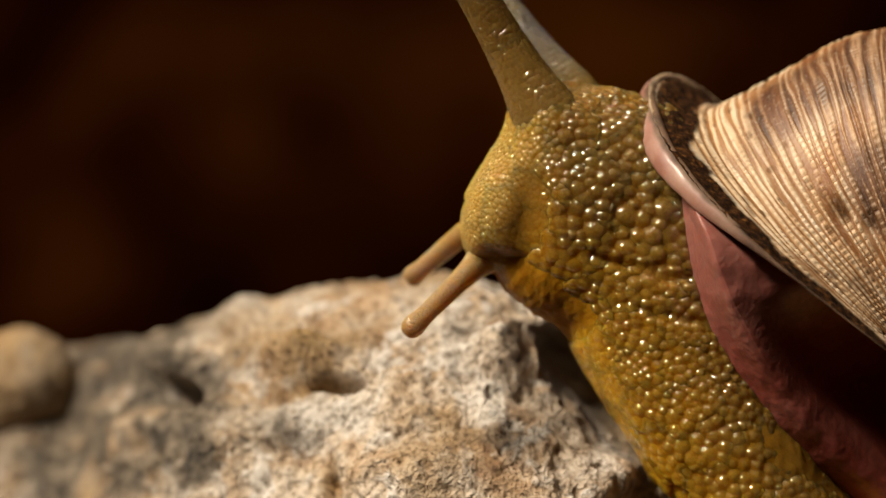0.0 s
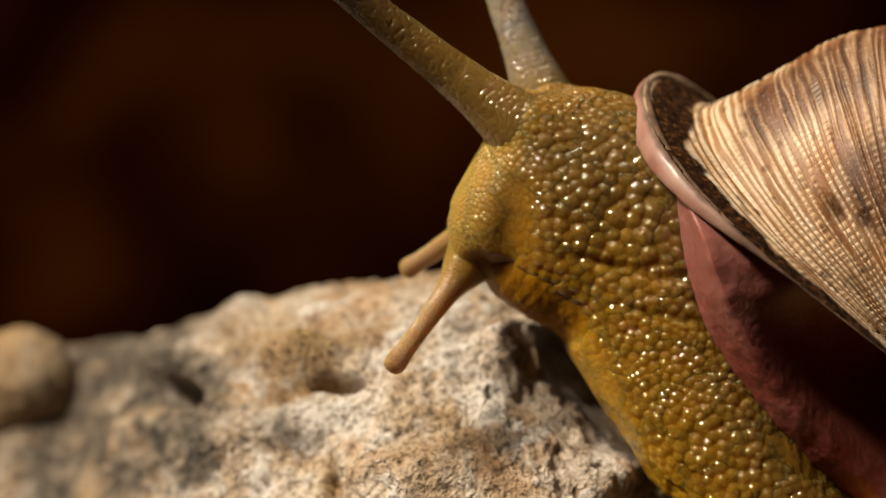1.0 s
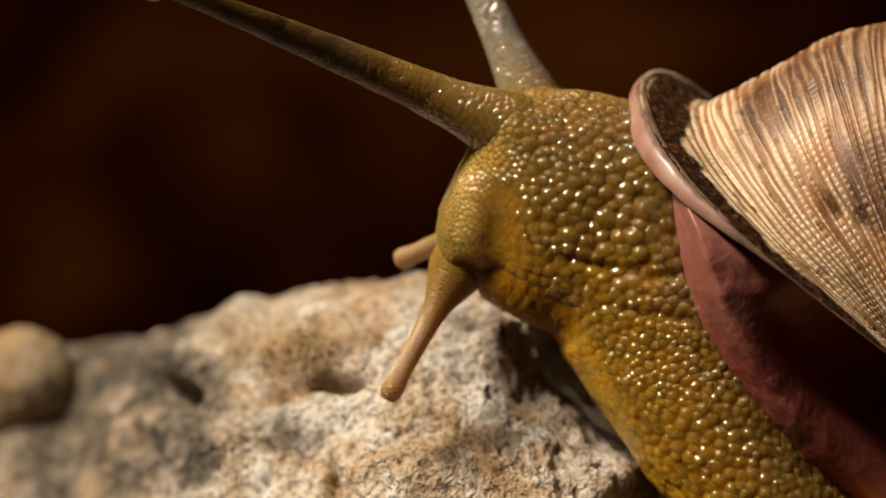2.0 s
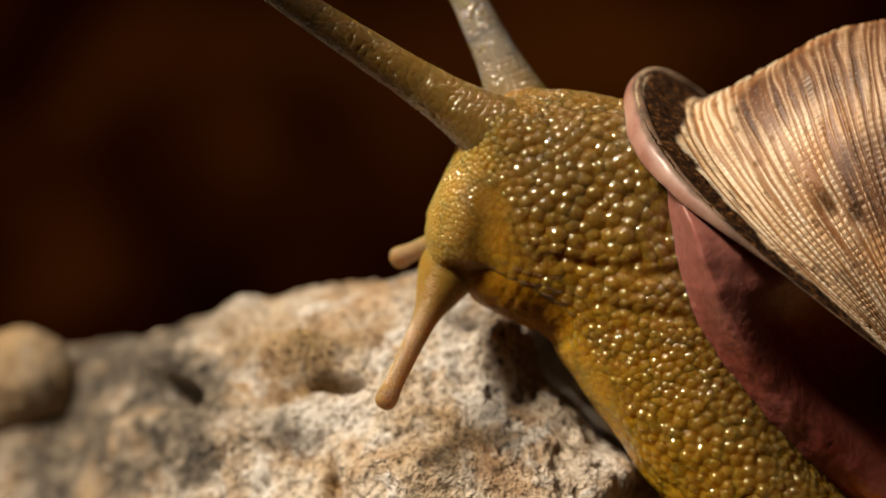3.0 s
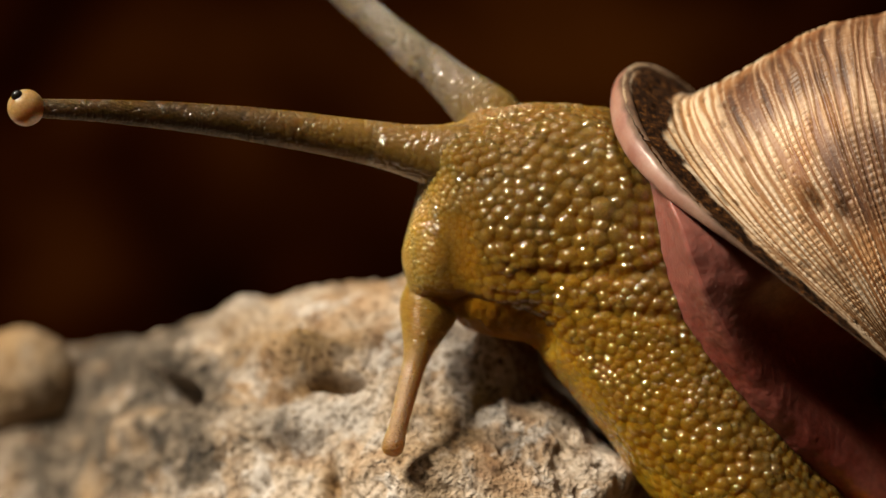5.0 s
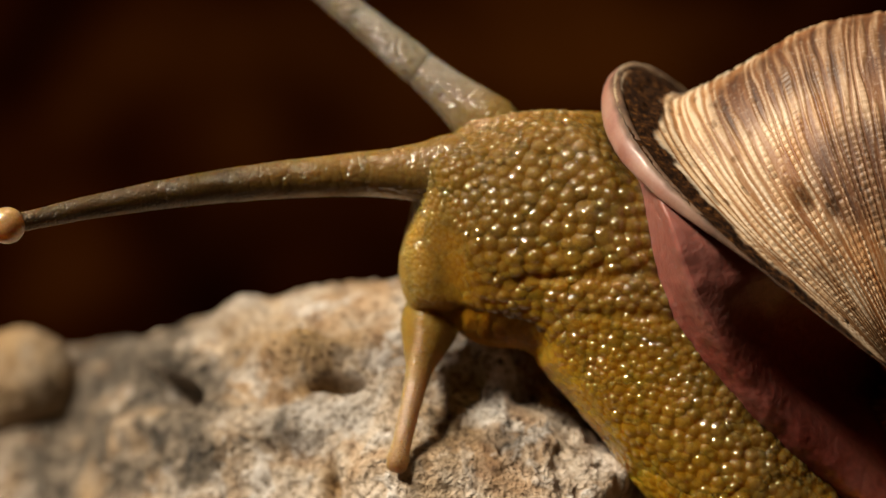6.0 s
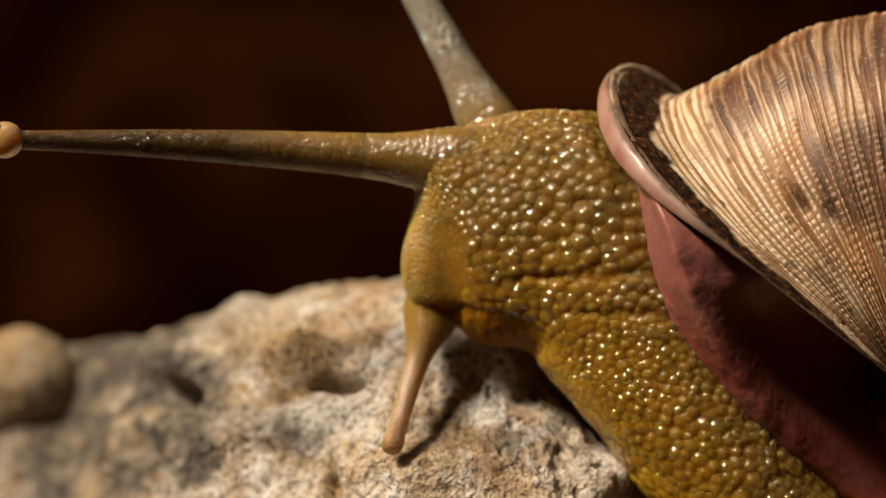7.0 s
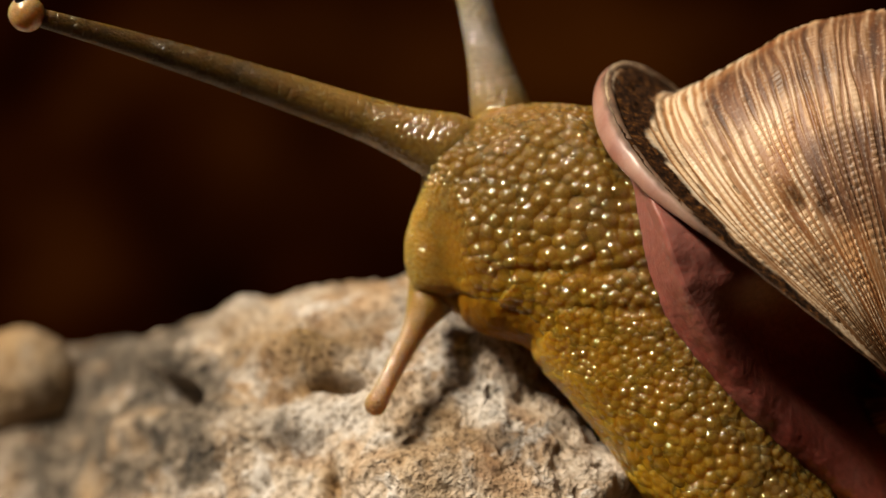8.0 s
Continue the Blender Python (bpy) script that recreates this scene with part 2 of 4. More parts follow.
def rock_material(name):
    m, nodes, links, bsdf = material(name)
    v = coords(nodes)
    grey = attribute(nodes, "grey").outputs["Fac"]
    ochre = attribute(nodes, "ochre").outputs["Fac"]
    wide = noise_node(nodes, links, v, 0.0048, 6, 0.62, 0.8)
    mid = noise_node(nodes, links, v, 0.0012, 5, 0.65, 0.4)
    fine = noise_node(nodes, links, v, 0.0003, 4, 0.6)
    colour = ramp(nodes, links, wide, [(0.34, (0.56, 0.36, 0.19)), (0.44, (0.80, 0.61, 0.42)), (0.52, (0.90, 0.78, 0.63)), (0.62, (0.98, 0.93, 0.86))])
    colour = mix(nodes, links, 0.75, colour, ramp(nodes, links, mid, [(0.34, (0.45, 0.34, 0.25)), (0.5, (0.95, 0.90, 0.84)), (0.66, (1.0, 1.0, 1.0))]), "MULTIPLY")
    quartz = noise_node(nodes, links, v, 0.0022, 4, 0.6, 0.8)
    colour = mix(nodes, links, ramp(nodes, links, quartz, [(0.52, (0, 0, 0)), (0.60, (1, 1, 1))]), colour, (1.0, 0.955, 0.90))
    colour = mix(nodes, links, ochre, colour, mix(nodes, links, mid, (0.42, 0.24, 0.08), (0.66, 0.47, 0.22)))
    colour = mix(nodes, links, attribute(nodes, "white").outputs["Fac"], colour, (1.0, 0.96, 0.90))
    colour = mix(nodes, links, grey, colour, ramp(nodes, links, mid, [(0.35, (0.045, 0.037, 0.028)), (0.5, (0.18, 0.148, 0.11)), (0.66, (0.42, 0.35, 0.27))]))
    colour = mix(nodes, links, 1.0, colour, ramp(nodes, links, fine, [(0.33, (0.24, 0.185, 0.13)), (0.46, (0.86, 0.82, 0.76)), (0.58, (1.08, 1.08, 1.08))]), "MULTIPLY")
    speck = noise_node(nodes, links, v, 0.00055, 4, 0.7, 0.5)
    field = noise_node(nodes, links, v, 0.004, 2)
    dots = mix(nodes, links, 1.0, ramp(nodes, links, speck, [(0.57, (0, 0, 0)), (0.64, (0.9, 0.9, 0.9))]), ramp(nodes, links, field, [(0.46, (0, 0, 0)), (0.6, (1, 1, 1))]), "MULTIPLY")
    colour = mix(nodes, links, dots, colour, (0.05, 0.04, 0.03))
    colour = mix(nodes, links, 1.0, colour, (0.65, 0.635, 0.62), "MULTIPLY")
    links.new(colour, bsdf.inputs["Base Color"])
    bsdf.inputs["Roughness"].default_value = 0.75
    grit = noise_node(nodes, links, v, 0.00018, 3, 0.6)
    both = nodes.new("ShaderNodeMath")
    both.operation = "ADD"
    links.new(fine, both.inputs[0])
    links.new(grit, both.inputs[1])
    bump(nodes, links, bsdf, both.outputs[0], 1.0, 0.00028)
    return m


ROCK = rock_material("cream_quartz_rock")


def earth_material(name, dark, mid_c, light, size):
    m, nodes, links, bsdf = material(name)
    v = coords(nodes)
    n = noise_node(nodes, links, v, size, 3, 0.5, 0.3)
    fine = noise_node(nodes, links, v, size * 0.1, 3, 0.5)
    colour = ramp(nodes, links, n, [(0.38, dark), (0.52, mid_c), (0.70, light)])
    colour = mix(nodes, links, attribute(nodes, "warm_patches").outputs["Fac"], colour, ramp(nodes, links, n, [(0.35, mid_c), (0.65, light)]))
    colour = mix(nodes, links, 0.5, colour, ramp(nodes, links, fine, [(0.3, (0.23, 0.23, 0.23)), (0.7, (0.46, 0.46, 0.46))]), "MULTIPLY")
    links.new(colour, bsdf.inputs["Base Color"])
    bsdf.inputs["Roughness"].default_value = 0.95
    bsdf.inputs["Specular IOR Level"].default_value = 0.0
    bump(nodes, links, bsdf, fine, 0.5, size * 0.02)
    return m


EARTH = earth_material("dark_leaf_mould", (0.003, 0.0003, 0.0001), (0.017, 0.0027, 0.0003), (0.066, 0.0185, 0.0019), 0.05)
SOIL = earth_material("dark_soil", (0.012, 0.005, 0.002), (0.03, 0.012, 0.005), (0.06, 0.03, 0.012), 0.05)


def eye_black():
    m, nodes, links, bsdf = material("black_eye")
    bsdf.inputs["Base Color"].default_value = (0.01, 0.008, 0.006, 1)
    bsdf.inputs["Roughness"].default_value = 0.1
    return m


EYE_BLACK = eye_black()

# ---- ground and the dark bank behind ----
def ground():
    r = np.concatenate((np.linspace(0, 0.4, 40), np.geomspace(0.42, 0.9, 40))) * 1000
    a = np.linspace(0, 2 * np.pi, 96, endpoint=False)
    p = np.stack((r[:, None] * np.cos(a), r[:, None] * np.sin(a), np.zeros((80, 96))), -1)
    p[..., 2] = -0.4 + 3.0 * fractal(p.reshape(-1, 3), 60, 3, 5).reshape(80, 96) * smooth(50, 120, r)[:, None]
    tagged(new("ground", mesh_of("ground", p.reshape(-1, 3), grid_faces(80, 96, True), SOIL)),
           "bare dark brown soil under the stone", "ground", kind="structure")


def bank():
    x = np.linspace(-520, 520, 160)
    z = np.linspace(-15, 420, 90)
    X, Z = np.meshgrid(x, z, indexing="ij")
    p = np.stack((X, 430 + 0.35 * Z - 0.0006 * X**2, Z), -1)
    p[..., 1] += 40 * fractal(p.reshape(-1, 3), 70, 4, 9).reshape(X.shape)
    q = p.reshape(-1, 3)
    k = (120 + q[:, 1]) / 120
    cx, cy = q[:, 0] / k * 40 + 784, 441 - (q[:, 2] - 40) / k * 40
    # Redder, brighter brown patches, each at a set place on the bank.
    warm_patches = np.zeros(len(q))
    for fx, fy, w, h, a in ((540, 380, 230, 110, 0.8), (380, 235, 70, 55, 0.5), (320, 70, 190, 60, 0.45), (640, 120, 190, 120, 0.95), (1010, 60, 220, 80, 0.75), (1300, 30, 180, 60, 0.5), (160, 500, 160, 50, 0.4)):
        warm_patches += a * np.exp(-((cx - fx) / w) ** 2 - ((cy - fy) / h) ** 2)
    warm_patches += 0.35 * ((np.abs(cx - 784) > 850) | (cy < -60))
    tagged(new("backdrop", mesh_of("backdrop", q, grid_faces(160, 90, False), EARTH, {"warm_patches": np.clip(warm_patches, 0, 1)})),
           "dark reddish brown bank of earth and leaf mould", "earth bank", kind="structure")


ground()
bank()

# ---- the stone ----
CREST_X = [-1900, -1500, -700, 0, 140, 250, 310, 370, 540, 720, 850, 960, 1060, 1180, 1300, 1500, 2300, 2800, 3100]
CREST_Y = [2000, 900, 670, 622, 614, 626, 602, 566, 518, 497, 497, 538, 615, 690, 810, 985, 1000, 1150, 2000]
CREST_D = [36, 36, 34, 31, 28, 23, 19.5, 15.5, 12.8, 10.6, 8.6, 7.6, 8.8, 9.6, 8.0, 0, 0, 0, 0]
# bulges and hollows on the front: x, y, half width, half height, millimetres out
RELIEF = [(885, 612, 55, 48, 1.9), (548, 640, 78, 28, 2.3), (592, 688, 40, 9, -3.8), (437, 556, 34, 24, 0.6), (312, 696, 24, 17, -7.5), (300, 640, 60, 30, 0.8),
          (470, 700, 50, 16, -0.9), (660, 700, 90, 60, 0.7), (1060, 855, 58, 46, 1.6), (990, 860, 10, 40, -0.3)]
RELIEF += [(500, 800, 60, 20, -1.1), (590, 860, 14, 30, -1.2), (200, 650, 60, 40, 0.6), (120, 760, 40, 60, -1.5), (700, 590, 60, 40, 0.5),
          (850, 552, 55, 14, -0.9), (720, 850, 110, 60, 0.6), (900, 675, 150, 105, -1.4), (270, 760, 60, 30, 0.8), (400, 790, 60, 40, 0.8)]
# Grey mineral patches; at the left and by the chin gap they also paint shade.
GREYS_AND_SHADE = [(860, 805, 110, 50, 0.25), (930, 760, 50, 30, 0.25), (80, 800, 160, 120, 0.5), (340, 760, 90, 60, 0.4), (250, 860, 120, 40, 0.4), (880, 770, 60, 25, 0.45), (830, 850, 40, 40, 0.3), (960, 690, 40, 30, 0.3), (1010, 745, 40, 20, 0.4), (310, 660, 100, 90, 0.9), (170, 720, 170, 150, 0.85), (260, 600, 60, 40, 0.6), (330, 800, 70, 60, 0.5), (510, 760, 50, 40, 0.6),
         (640, 600, 50, 40, 0.25), (120, 760, 60, 100, 0.6), (940, 640, 40, 50, 0.3)]
WHITES = [(437, 550, 34, 28, 1.0), (870, 660, 55, 40, 0.9), (860, 720, 30, 20, 0.9), (640, 730, 50, 60, 0.5), (800, 590, 60, 40, 0.5), (1040, 830, 60, 30, 0.6), (740, 560, 40, 30, 0.5)]
OCHRES = [(550, 630, 70, 45, 0.8), (620, 500, 110, 18, 0.5), (580, 855, 14, 40, 0.9), (400, 720, 50, 60, 0.4), (560, 690, 60, 20, 0.7)]


def rock():
    cx = np.array([spot(x, 0, d)[0] for x, d in zip(CREST_X, CREST_D)])
    cz = np.maximum(0.2, [spot(0, y, d)[2] for y, d in zip(CREST_Y, CREST_D)])
    x = np.concatenate((np.linspace(cx[0], -24, 90)[:-1], np.linspace(-24, 15, 560)[:-1], np.linspace(15, cx[-1], 110)))
    zc, yc = np.interp(x, cx, cz), np.interp(x, cx, CREST_D)
    k = np.ones(9) / 9
    zc = np.convolve(np.pad(zc, 4, "edge"), k, "valid")
    yc = np.convolve(np.pad(yc, 4, "edge"), k, "valid")
    v = np.concatenate((np.linspace(0, 0.42, 24)[:-1], np.linspace(0.42, 1.05, 250)[:-1], np.linspace(1.05, 2, 60))) * np.pi / 2
    back = smooth(np.pi / 2 - 0.02, np.pi / 2 + 0.02, v)
    reach = np.interp(x, [-30, -10, 0, 6, 9, 30], [18, 17.5, 16.5, 14.2, 11.0, 8.0])[:, None]
    depth = reach * (1 - back) + 26 * back
    p = np.empty((len(x), len(v), 3))
    p[..., 0] = x[:, None]
    p[..., 1] = yc[:, None] - depth * np.cos(v)
    p[..., 2] = zc[:, None] * np.sin(v) ** 0.9
    nrm = grid_normals(p, False)
    q = p.reshape(-1, 3)
    n = nrm.reshape(-1, 3)
    chart_x = q[:, 0] / ((120 + q[:, 1]) / 120) * 40 + 784
    chart_y = 441 - (q[:, 2] - 40) / ((120 + q[:, 1]) / 120) * 40
    front = smooth(3.0, 0.0, q[:, 1] - np.repeat(yc, len(v)))

    def field(table):
        out = np.zeros(len(q))
        for fx, fy, w, h, a in table:
            out += a * np.exp(-(((chart_x - fx) / w) ** 2 + ((chart_y - fy) / h) ** 2) )
        return out * front

    # a broken edge, with a lower face behind it under the snail's chin
    edge_x = np.interp(chart_y, [540, 565, 615, 675, 710, 770], [915, 935, 962, 1000, 1024, 1070])
    step = smooth(-6, 36, chart_x - edge_x) * smooth(560, 590, chart_y) * smooth(775, 715, chart_y) * front
    d = (field(RELIEF) + 1.2 * fractal(q, 9, 3, 11) + 1.3 * (1 - 0.65 * np.tile(np.exp(-((v - np.pi / 2) / 0.22) ** 2), len(x))) * fractal(q, 2.4, 4, 21)
         + 0.50 * fractal(q, 0.7, 4, 41) + 0.20 * np.abs(2 * vnoise(q, 0.9, 45) - 1) - 0.22 * smooth(0.70, 0.9, vnoise(q, 0.5, 51)))
    inner = np.stack((q[:, 0], np.repeat(yc, len(v)), np.zeros(len(q))), -1)
    n = n * np.sign(np.sum(n * (q - inner), 1))[:, None]
    q2 = q + n * d[:, None]
    q2[:, 1] += 9.0 * step
    q2[:, 2] = np.maximum(q2[:, 2], -0.6)
    values = {"grey": np.clip(field(GREYS_AND_SHADE) * (0.95 + 3.0 * fractal(q, 1.6, 4, 61)), 0, 1),
              "white": np.clip(field(WHITES) * (0.8 + 2.0 * fractal(q, 1.2, 4, 65)), 0, 1),
              "ochre": np.clip(field(OCHRES) + smooth(0.62, 0.8, vnoise(q, 4.5, 71)) * 0.5, 0, 1)}
    data = mesh_of("stone", q2, grid_faces(len(x), len(v), False), ROCK, values)
    tagged(new("stone", data), "rough cream and grey quartz stone with pits", "stone")


def pebble(cx, cy, depth, radius, seed):
    u = np.linspace(0, np.pi, 60)
    w = np.linspace(0, 2 * np.pi, 90, endpoint=False)
    U, W = np.meshgrid(u, w, indexing="ij")
    s = np.stack((np.sin(U) * np.cos(W), np.sin(U) * np.sin(W), np.cos(U)), -1).reshape(-1, 3)
    c = spot(cx, cy, depth)
    q = s * np.array(radius) * (1 + 0.16 * fractal(s * 4, 3.0, 3, seed) + 0.10 * fractal(s * 4, 0.6, 3, seed + 4))[:, None]
    values = {"grey": smooth(0.45, 0.75, vnoise(q, 1.5, seed)) * 0.12, "ochre": np.full(len(q), 0.7)}
    ob = new("pebble", mesh_of("pebble", q, grid_faces(60, 90, True), ROCK, values))
    ob.location = Vector(c) * MM
    tagged(ob, "rounded ochre pebble lodged against the stone", "pebble")


rock()
pebble(42, 675, 22.0, (2.75, 2.4, 2.75), 3)

# ---- the snail ----
BASE = spot(1500, 985, 0)
snail = new("snail")
snail.location = Vector(BASE) * MM
tagged(snail, "large land snail with amber skin and ribbed shell on the stone", "snail")

# Outline of the body from the foot to the mouth: back, belly, half thickness.
TOP = [(1700, 1130), (1560, 960), (1500, 880), (1440, 800), (1385, 700), (1340, 590), (1290, 450), (1225, 300), (1150, 205), (1055, 181), (975, 172),
       (905, 178), (850, 203), (802, 243), (765, 295), (738, 350), (722, 405), (717.5, 429)]
BELLY = [(1330, 1130), (1225, 960), (1160, 880), (1100, 800), (1045, 732), (1004, 680), (972, 640), (944, 610), (916, 598), (886, 592), (855, 583),
         (826, 572), (800, 561), (774, 547), (748, 526), (728, 492), (719, 452), (717.5, 431)]
HALF = [160, 170, 172, 170, 165, 160, 156, 154, 153, 152, 150, 146, 138, 124, 102, 74, 38, 2]
STATIONS = np.arange(len(TOP))
MID = np.array([spot((a[0] + b[0]) / 2, (a[1] + b[1]) / 2) for a, b in zip(TOP, BELLY)])
ARM = np.array([(spot(*a) - spot(*b)) / 2 for a, b in zip(TOP, BELLY)])
# the flesh under the tubercles: rigid slices that overlap
CUTS = [0, 3.4, 4.8, 5.8, 6.6, 7.3, 8.0, 8.7, 9.4, 10.1, 10.9, 17.0]
SLICE_MIDS = [(p + min(q, 12.6)) / 2 for p, q in zip(CUTS, CUTS[1:])]


def skin_point(s, phi):
    c, arm, half = spline(STATIONS, MID, s), spline(STATIONS, ARM, s), spline(STATIONS, np.array(HALF) / 40, s)
    p = c + arm * np.cos(phi)[:, None]
    side = np.sin(phi)
    p[:, 1] -= half * np.sign(side) * np.abs(side) ** 0.85
    # the neck slips in behind the shell's lip
    cx, cy = p[:, 0] * 40 + 784, 441 - (p[:, 2] - 40) * 40
    p[:, 1] += 2.6 * smooth(-50, 60, cx - 1095 - 0.52 * (cy - 190)) * smooth(380, 250, cy) * smooth(2.0, 0.0, p[:, 1])
    return p


def skin_fields(p, s, phi):
    """Folds and colour regions of the skin, by where they sit."""
    cx, cy = p[:, 0] * 40 + 784, 441 - (p[:, 2] - 40) * 40
    side = np.where(p[:, 1] < 0.5, 1.0, 0.0)
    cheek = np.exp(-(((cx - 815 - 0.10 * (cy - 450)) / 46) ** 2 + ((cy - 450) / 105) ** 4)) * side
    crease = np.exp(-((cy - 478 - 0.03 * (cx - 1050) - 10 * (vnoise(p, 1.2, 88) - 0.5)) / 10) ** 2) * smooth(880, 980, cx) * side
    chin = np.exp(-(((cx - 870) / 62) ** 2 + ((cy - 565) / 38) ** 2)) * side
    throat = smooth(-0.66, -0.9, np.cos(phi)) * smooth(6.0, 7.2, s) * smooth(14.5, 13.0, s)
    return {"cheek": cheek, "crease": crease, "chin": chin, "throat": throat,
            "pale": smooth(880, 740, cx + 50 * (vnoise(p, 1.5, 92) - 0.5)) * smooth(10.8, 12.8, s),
            # Brown smooth chin and throat; the cheek and crease terms paint in shade.
            "furrow_shade": np.clip(0.6 * cheek + 0.7 * chin + 0.25 * crease + throat, 0, 1),
            # Light shining through the belly edge, painted as a yellower skin colour.
            "belly_glow": smooth(-0.60, -0.92, np.cos(phi)) * smooth(7.0, 6.0, s),
            # Olive upper skin; the second term paints shade on the neck's back side.
            "olive_and_shade": np.maximum(smooth(540, 330, cy + 60 * (vnoise(p, 3.0, 91) - 0.5)) * smooth(3, 5, s),
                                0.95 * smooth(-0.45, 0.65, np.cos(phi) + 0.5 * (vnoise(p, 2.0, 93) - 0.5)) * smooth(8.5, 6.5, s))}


def skin_surface(s, phi):
    """Points on the flesh, their outward normals and the way along the body."""
    p = skin_point(s, phi)
    along = skin_point(np.minimum(s + 0.02, 16.9999), phi) - skin_point(np.maximum(s - 0.02, 0), phi)
    round_ = skin_point(s, phi + 0.01) - skin_point(s, phi - 0.01)
    n = np.cross(along, round_)
    n /= np.maximum(np.linalg.norm(n, axis=1, keepdims=True), 1e-9)
    n *= np.sign(np.sum(n * (p - spline(STATIONS, MID, s)), 1))[:, None]
    f = skin_fields(p, s, phi)
    cx, cy = p[:, 0] * 40 + 784, 441 - (p[:, 2] - 40) * 40
    side = smooth(1.0, 0.0, p[:, 1])
    big = 1.0 * np.exp(-(((cx - 805) / 60) ** 2 + ((cy - 248) / 50) ** 2)) * side + 0.6 * np.exp(-(((cx - 855) / 50) ** 2 + ((cy - 195) / 50) ** 2)) * (1 - side)
    big += 0.25 * fractal(p, 3.0, 3, 81) - 0.65 * f["cheek"] - 0.15 * f["crease"]
    big -= 0.10 * np.exp(-((cy - 545 - 0.10 * (cx - 1050)) / 9) ** 2) * smooth(980, 1060, cx) * side
    along /= np.maximum(np.linalg.norm(along, axis=1, keepdims=True), 1e-9)
    return p + n * big[:, None], n, along, f


def tubercle_size(s, p):
    """Radius of the skin's bumps in millimetres, by where they sit."""
    cx, cy = p[:, 0] * 40 + 784, 441 - (p[:, 2] - 40) * 40
    r = np.interp(s, [0, 3, 5, 6, 7.5, 9, 10.5, 11.5, 12.5, 16], [0.24, 0.23, 0.22, 0.255, 0.305, 0.295, 0.24, 0.17, 0.125, 0.10])
    r = r * np.where((s > 4) & (s < 9) & (cy > 500), 0.82, 1.0)
    r = r * (1 - 0.25 * smooth(560, 660, cy) * smooth(1120, 1020, cx)) * (1 - 0.25 * smooth(250, 190, cy))
    return np.maximum(r, 0.10)


def seeds():
    """Centres of the tubercles, packed by their size."""
    rng = np.random.default_rng(4)
    count = 90000
    s = rng.uniform(0.4, 16.6, count)
    phi = rng.uniform(-0.75, np.pi + 0.35, count)
    p = skin_point(s, phi)
    r = tubercle_size(s, p) * np.exp(rng.normal(0, 0.17, count))
    q = p * np.array((0.90, 1, 1))
    cell, kept = {}, []
    for i, (c, ri) in enumerate(zip(q.tolist(), r.tolist())):
        kx, ky, kz = int(c[0] // 0.9), int(c[1] // 0.9), int(c[2] // 0.9)
        clash = False
        for key in ((kx + dx, ky + dy, kz + dz) for dx in (-1, 0, 1) for dy in (-1, 0, 1) for dz in (-1, 0, 1)):
            for o, ro in cell.get(key, ()):
                if (c[0] - o[0]) ** 2 + (c[1] - o[1]) ** 2 + (c[2] - o[2]) ** 2 < (0.86 * (ri + ro)) ** 2:
                    clash = True
                    break
            if clash:
                break
        if not clash:
            cell.setdefault((kx, ky, kz), []).append((c, ri))
            kept.append(i)
    return s[kept], phi[kept], r[kept]


def flesh():
    made = []
    s = np.concatenate((np.linspace(0, 2, 30)[:-1], np.linspace(2, 16.999, 420)))
    phi = np.concatenate((np.linspace(0, np.pi, 220)[:-1], np.linspace(np.pi, 2 * np.pi, 90)[:-1]))
    m = len(phi)
    S, F = np.repeat(s, m), np.tile(phi, len(s))
    p, n, _, f = skin_surface(S, F)
    height = -0.16 - 0.28 * smooth(10.8, 12.6, S) + 0.03 * (vnoise(p, 0.16, 95) - 0.5) + 0.07 * (vnoise(p * np.array((1, 1, 0.6)), 0.33, 96) - 0.5)
    for k, (a, b) in enumerate(zip(CUTS, CUTS[1:])):
        rows = np.where((s >= a - 1.2) & (s <= b + 1.2))[0]
        sl = slice(rows[0] * m, (rows[-1] + 1) * m)
        off = np.maximum(a - S[sl], S[sl] - b).clip(0)
        pts = p[sl] + n[sl] * (height[sl] - 0.006 * (off > 0) - 0.10 * off - 0.25 * off**2)[:, None]
        origin = spline(STATIONS, MID, SLICE_MIDS[k])[0]
        name = "head" if k == len(CUTS) - 2 else "neck" if k > 2 else "body"
        values = {key: f[key][sl] for key in ("furrow_shade", "olive_and_shade", "belly_glow", "pale")}
        values["tubercle"] = np.zeros(len(pts))
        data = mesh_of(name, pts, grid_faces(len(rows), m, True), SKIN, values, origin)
        ob = part(name, data, snail, {"head": "amber head with fine pebbled skin", "neck": "amber neck skin between the tubercles",
                                      "body": "wet golden brown body skin"}[name], origin)
        made.append((ob, SLICE_MIDS[k], origin))
    return made


